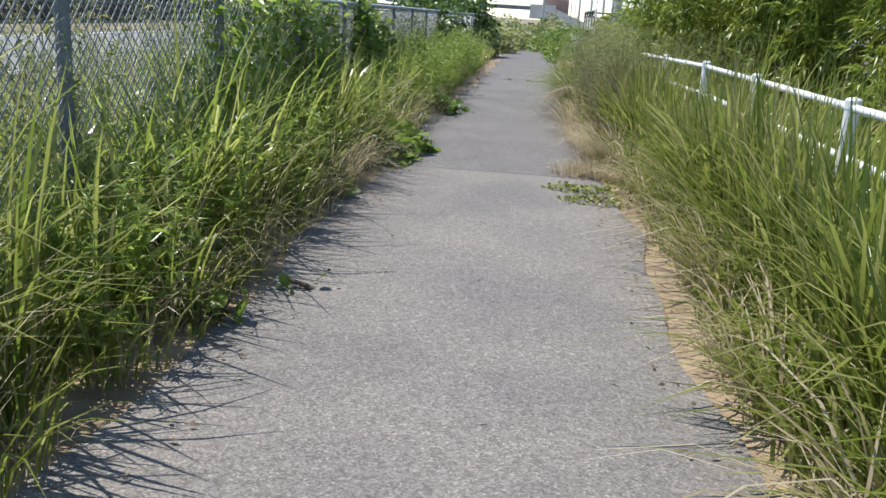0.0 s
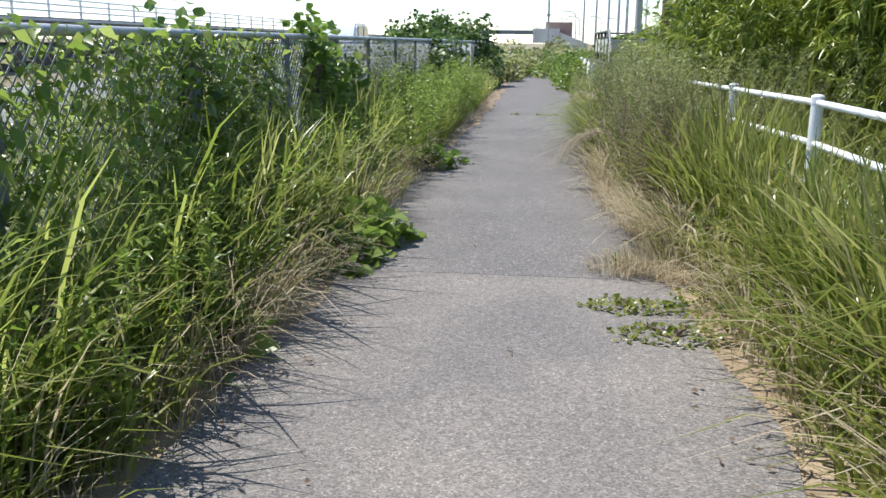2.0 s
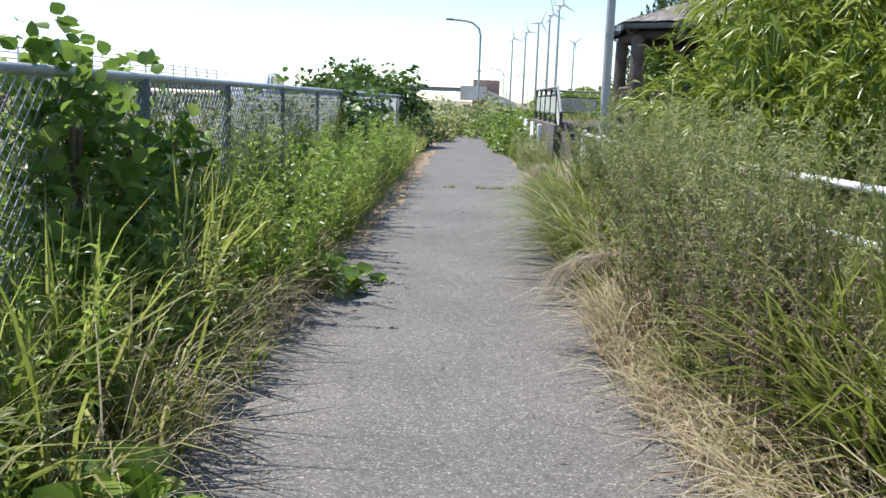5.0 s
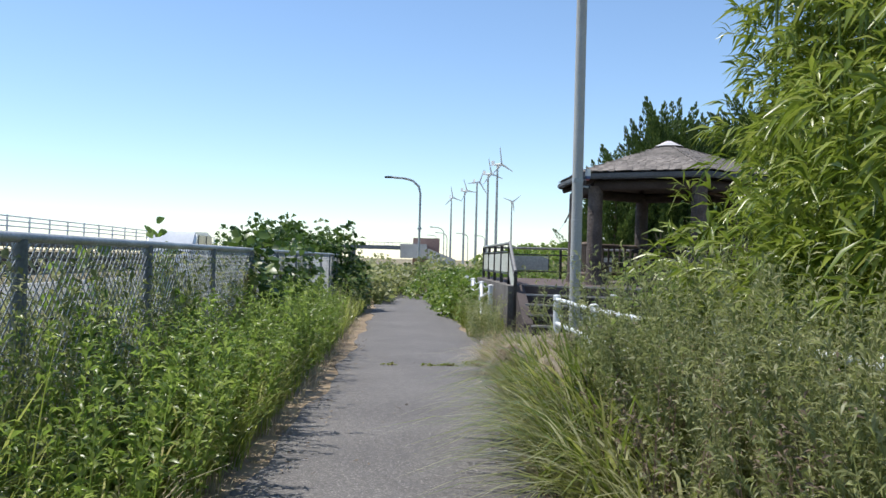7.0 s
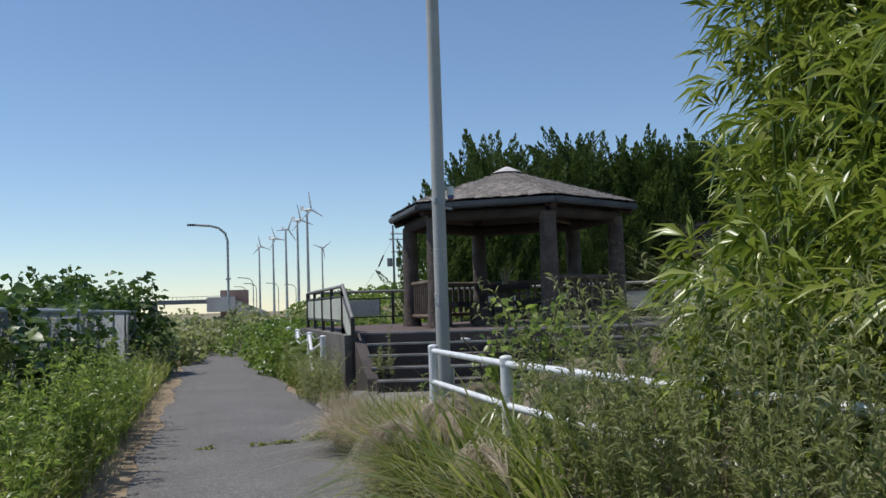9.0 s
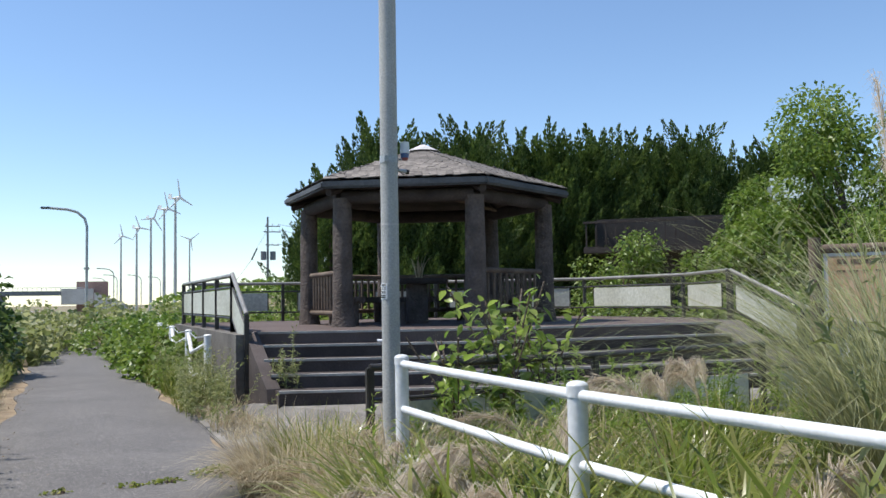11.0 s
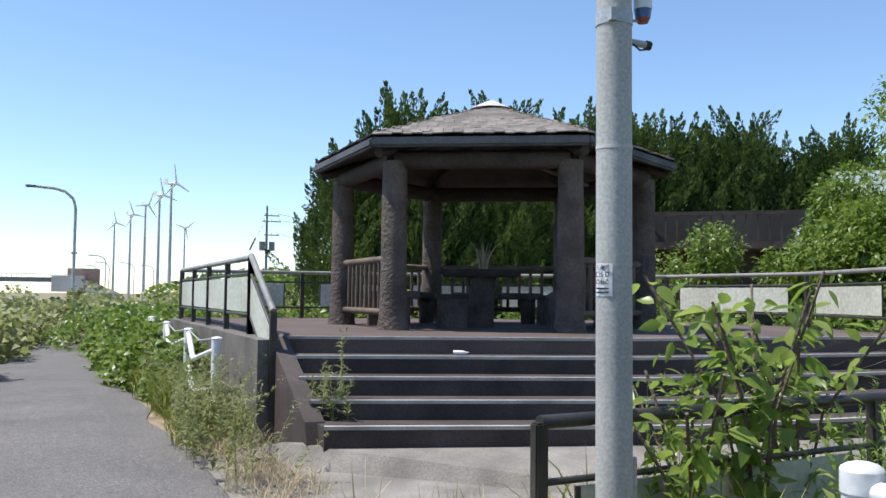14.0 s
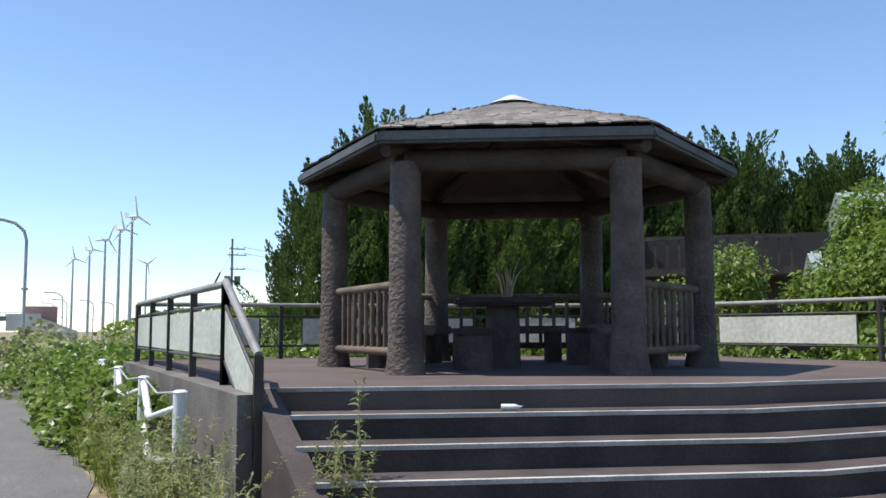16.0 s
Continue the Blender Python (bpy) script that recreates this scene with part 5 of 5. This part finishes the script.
vine("hedge", [(10.42, 25.66, 0.6, 1.2, 1.45, 500), (10.79, 27.85, 0.7, 1.3, 1.5, 500), (10.47, 30.27, 0.8, 1.2, 1.5, 400), (8.35, 32.74, 1.4, 0.8, 1.5, 400), (5.4, 34.24, 1.6, 0.7, 1.5, 400), (3.03, 35.12, 1.2, 0.8, 1.6, 350), (10.46, 23.66, 0.8, 1.0, 1.2, 350)], 0.13, "sunlit green hedge outside the platform railing", L_TREE)

# pampas grass: arching blades and bent plumes
def pampas(c, n, h, heads, w=0.011, mat=None):
    g = thing("pampas_grass", pose(0, 0, 0), "pampas grass with arching blades and feathery pale plumes", "pampas grass", "pampas grass clumps")
    arrays("blades", *tuft(c, n, 0.12 + 0.1 * h, h * 0.7, h * 1.15, w, 0.4, 1.4, 6), mat or L_GRASSY, g)
    for k in range(heads):
        a = RNG.uniform(0, math.tau)
        d = np.array([math.cos(a), math.sin(a), 0.0])
        hh = h * RNG.uniform(0.85, 1.15)
        base = np.array(c) + d * 0.08 + np.array([float(sway(c[0], c[1])), 0, 0])

        def arc(t):
            t = np.asarray(t)[..., None]
            return base + d * (0.2 * hh * t + 0.45 * np.maximum(t - 0.6, 0) ** 1.5) + np.array([0, 0, 1.0]) * (hh * t - 0.75 * np.maximum(t - 0.7, 0) ** 1.8)

        top = 1.0 + 0.28 / hh
        t = RNG.uniform(0.76, top, 260)
        p = arc(t)
        fwd = arc(t + 0.03) - p
        fwd /= np.linalg.norm(fwd, axis=1, keepdims=True)
        dirs = fwd + 0.34 * rand_dirs(260, -0.9)
        pl = arrays("plume", *leaves(p, dirs, RNG.uniform(0.12, 0.3, 260), np.full(260, 0.0032), 0.0, 0.6), L_PLUME, g, "feathery pale plume")
        bm = bmesh.new()
        tube(bm, [tuple(q) for q in arc(np.linspace(0, top, 9))], 0.0035, 5)
        part("stalk", bm, L_DRY, pl)


for c, n, h, heads in (((1.0, 17.9, 0.02), 260, 0.62, 3), ((1.5, 17.5, 0.1), 260, 0.68, 3), ((1.9, 18.1, 0.1), 240, 0.7, 2), ((1.3, 18.9, 0.05), 200, 0.55, 2), ((2.5, 17.9, 0.1), 260, 0.85, 3), ((0.85, 16.6, 0.02), 360, 0.75, 2), ((0.8, 15.1, 0.02), 300, 0.7, 1), ((0.95, 12.0, 0.05), 120, 0.6, 2), ((1.0, 11.0, 0.05), 90, 0.6, 1), ((3.2, 18.6, 0.1), 200, 0.9, 3)):
    pampas(c, n // 2, h, heads, 0.017)

for c, n, h, heads in (((0.95, 13.5, 0.03), 420, 0.9, 0), ((0.8, 14.2, 0.03), 420, 0.85, 1), ((0.9, 14.9, 0.03), 380, 0.9, 0), ((0.95, 15.6, 0.03), 420, 0.9, 1), ((0.85, 16.2, 0.03), 360, 0.8, 1)):
    pampas(c, n // 2, h, heads, 0.026, L_SILVER)
pampas((3.75, 17.5, 0.1), 1500, 2.3, 1, 0.008, L_SILVER)

# sapling with broad leaves beside the pole
for c, h, n in (((2.75, 20.75, 0.12), 1.42, 230), ((2.2, 20.55, 0.12), 0.95, 120), ((3.25, 21.0, 0.12), 1.3, 190)):
    s = thing("sapling", pose(0, 0, 0), "bright green broad-leaved sapling beside the pole", "sapling", "saplings")
    tips = []
    for k in range(6):
        bm = bmesh.new()
        a, q = RNG.uniform(0, math.tau), RNG.uniform(0.2, 0.65)
        pts = [Vector(c), Vector((c[0] + 0.3 * q * math.cos(a), c[1] + 0.3 * q * math.sin(a), c[2] + h * 0.5)), Vector((c[0] + q * math.cos(a), c[1] + q * math.sin(a), c[2] + h * RNG.uniform(0.8, 1.0)))]
        tube(bm, pts, 0.008, 6)
        tips.append(pts)
        part("stem", bm, M_BARKT, s)
    i, f = RNG.integers(0, 6, n), RNG.uniform(0.15, 1, n)
    P = np.array([[tuple(v) for v in p] for p in tips])
    f2 = np.clip(f * 2, 0, 1)[:, None]
    f3 = np.clip(f * 2 - 1, 0, 1)[:, None]
    pos = P[i, 0] + (P[i, 1] - P[i, 0]) * f2 + (P[i, 2] - P[i, 1]) * f3
    d = rand_dirs(n, 0.1)
    L = RNG.uniform(0.07, 0.15, n)
    arrays("leaves", *broad(pos + d * 0.06, d, L, L * 0.55), L_LANCE, s)

# fallen leaves and straw on the path edges
lp = np.concatenate([spot(500, -1.5, -1.12, 0, 30, 0.016), spot(420, 0.42, 0.75, 0, 22, 0.016), spot(60, -1.1, 0.4, 0, 24, 0.018)])
ld = rand_dirs(len(lp))
ld[:, 2] = 0.08
stuff("leaf_litter", leaves(lp, ld, RNG.uniform(0.015, 0.06, len(lp)), RNG.uniform(0.006, 0.022, len(lp)), 0.2, 0.0), L_BROWNW, "dry leaf bits and straw scattered on the asphalt", "leaf litter")

# withered plant on the table
pt = thing("withered_plant", pose(HC.x - 0.15, HC.y - 0.1, PZ + 0.745), "dry pale plant standing on the table", "plant")
arrays("stalk", *tuft((0, 0, 0), 16, 0.06, 0.25, 0.6, 0.03, 0.1, 0.8), L_DRY, pt)


# bamboo thicket
def bamboo(n, x0, x1, y0, y1, name, label, h0=2.6, h1=4.6, upright=False):
    t = thing(name, pose(0, 0, 0), label, "bamboo")
    roots = spot(n, x0, x1, y0, y1, 0.05)
    if upright:
        roots = roots[roots[:, 0] > 1.07 * (roots[:, 1] - 14.14) + 0.42]
        n = len(roots)
    hs_ = RNG.uniform(h0, h1, n)
    lots = []
    for r, h in zip(roots, hs_):
        a = RNG.normal(math.pi, 1.3)
        bend = RNG.uniform(0.0, 0.05) if upright else RNG.uniform(0.02, 0.15)
        pts = [Vector((r[0] + bend * h * f ** 2.2 * math.cos(a), r[1] + bend * h * f ** 2.2 * math.sin(a), h * (f - 0.12 * f ** 3))) for f in (0, 0.25, 0.5, 0.75, 1)]
        bm = bmesh.new()
        tube(bm, pts, 0.008, 6)
        part("culm", bm, L_BAMBOO, t)
        sprays, per = 78, 8
        f = RNG.uniform(0.1, 1.0, sprays)
        c = np.stack([r[0] + bend * h * f ** 2.2 * math.cos(a), r[1] + bend * h * f ** 2.2 * math.sin(a), h * (f - 0.12 * f ** 3)], 1)
        tw = rand_dirs(sprays, 0.15)
        tw[:, 2] *= 0.45
        j = np.repeat(np.arange(sprays), per)
        reach = RNG.uniform(0.16, 0.5, sprays)[j] * RNG.uniform(0.7, 1.0, sprays * per)
        d = tw[j] + 0.75 * rand_dirs(sprays * per, -0.05)
        L = RNG.uniform(0.09, 0.19, sprays * per)
        lots.append(leaves(c[j] + tw[j] * reach[:, None], d, L, L * 0.15, 0.2, 0.28))
    arrays("leaves", *joined(lots), L_BAMBOO, t)
    return t


bamboo(130, 2.6, 6.5, 6.5, 14.6, "bamboo_thicket", "dense bamboo thicket with narrow yellow-green leaves")
bamboo(44, 2.5, 3.5, 10.8, 14.7, "bamboo_thicket", "leaning bamboo at the thicket edge")
bamboo(60, 2.05, 3.6, 14.6, 16.8, "bamboo_thicket", "tall upright bamboo at the thicket end", 3.0, 4.7, True)
bamboo(4, 1.35, 1.65, 14.2, 15.0, "bamboo_thicket", "low bamboo shoots leaning over the railing", 1.5, 2.0)
bamboo(24, 1.6, 2.1, 12.2, 14.7, "bamboo_thicket", "low leaning bamboo at the thicket edge", 1.5, 3.2)
bamboo(40, 2.6, 6.0, 0.5, 6.5, "bamboo_thicket", "dense bamboo thicket behind the white railing")


# trees
def juniper(m, h, w, n=1500):
    t = thing("juniper_tree", m, "dark green juniper with twisting flame-like shoots", "tree", "row of junipers")
    bm = bmesh.new()
    rod(bm, (0, 0, 0), (0, 0, h * 0.8), 0.16, 0.04, seg=10)
    part("trunk", bm, M_BARKT, t, smooth=True)
    lots = []
    shoots = 250
    for k in range(shoots):
        f = RNG.uniform(0.05, 1)
        a = RNG.uniform(0, math.tau)
        rad = w * (1 - f ** 2.2) ** 0.6 * RNG.uniform(0.55, 1.0)
        base = np.array([rad * math.cos(a), rad * math.sin(a), h * f * 0.86])
        ax = np.array([0.4 * math.cos(a) + 0.16, 0.4 * math.sin(a), 1.0]) + RNG.normal(0, 0.18, 3)
        ax /= np.linalg.norm(ax)
        ln = RNG.uniform(0.8, 1.7) * (0.5 + 0.1 * h)
        m_ = 190
        g = RNG.uniform(0, 1, m_)
        r = 0.34 * (1 - g) ** 0.8
        o = rand_dirs(m_)
        p = base + ax * (g * ln)[:, None] + o * r[:, None]
        L = RNG.uniform(0.08, 0.15, m_)
        lots.append(leaves(p, ax + 0.35 * o, L, L * 0.5, 0.1, 0.0))
    arrays("crown", *joined(lots), L_JUNI, t)
    return t


ta = juniper(pose(8.51, 40.64, 0), 6.6, 1.9)
tc = juniper(pose(10.24, 41.29, 0), 6.0, 1.8)
for i, (x, y, s) in enumerate(((6.75, 40.2, 0.76), (8.98, 39.53, 0.86), (12.05, 41.63, 1.05), (13.68, 42.37, 1.12), (15.27, 42.12, 1.05), (16.88, 42.47, 1.12), (18.5, 42.82, 1.1), (20.08, 42.36, 1.15), (21.66, 41.71, 1.12), (23.25, 41.26, 1.08), (24.82, 40.2, 1.05), (12.8, 40.0, 0.75), (10.96, 39.06, 0.7))):
    copy_thing((ta, tc)[i % 2], pose(x, y, 0, 0, 0, 57 * i) @ Matrix.Diagonal((s, s, s, 1)))


def broadleaf(m, h, w, n, leaf=0.16, label="sunlit broad-leaved tree with a loose crown"):
    t = thing("broadleaf_tree", m, label, "tree", "broad-leaved trees")
    bm = bmesh.new()
    rod(bm, (0, 0, -0.2), (0.05, 0, h * 0.55), 0.11, 0.05, seg=10)
    part("trunk", bm, M_BARKT, t, smooth=True)
    lots = []
    for k in range(26):
        a, f = RNG.uniform(0, math.tau), RNG.uniform(0.16, 0.92)
        rad = w * RNG.uniform(0.35, 1.0) * math.sin(math.pi * min(0.97, f * 0.9 + 0.1)) ** 0.6
        c = np.array([rad * math.cos(a), rad * math.sin(a), h * f])
        bm = bmesh.new()
        tube(bm, [(0.03, 0, h * f * 0.5), (c[0] * 0.5, c[1] * 0.5, c[2] * 0.8), tuple(c)], 0.02, 5)
        part("limb", bm, M_BARKT, t)
        r = RNG.uniform(0.5, 0.85) * w * 0.55
        m_ = n // 9
        o = rand_dirs(m_, 0.3)
        lots.append(cloud(c + o * (r * RNG.uniform(0.55, 1.05, m_))[:, None], leaf, 0.5, 0.1, o * 0.5))
    arrays("crown", *joined(lots), L_TREE, t)
    return t


broadleaf(pose(16.45, 29.47, 0), 5.9, 2.6, 6500)
broadleaf(pose(19.83, 28.76, 0), 5.4, 2.2, 4200)
broadleaf(pose(15.01, 31.12, 0), 3.3, 1.5, 4200)
broadleaf(pose(16.94, 32.06, 0), 4.6, 1.7, 4200)
broadleaf(pose(12.26, 32.81, 0), 2.8, 1.2, 2000, 0.13, "rounded light green shrub outside the railing")
broadleaf(pose(13.12, 25.57, 0), 2.6, 1.5, 2600, 0.13, "rounded light green shrub outside the railing")
broadleaf(pose(22.66, 26.26, 0), 5.0, 2.4, 3800)
broadleaf(pose(16.11, 24.98, 0), 3.6, 1.9, 3000)
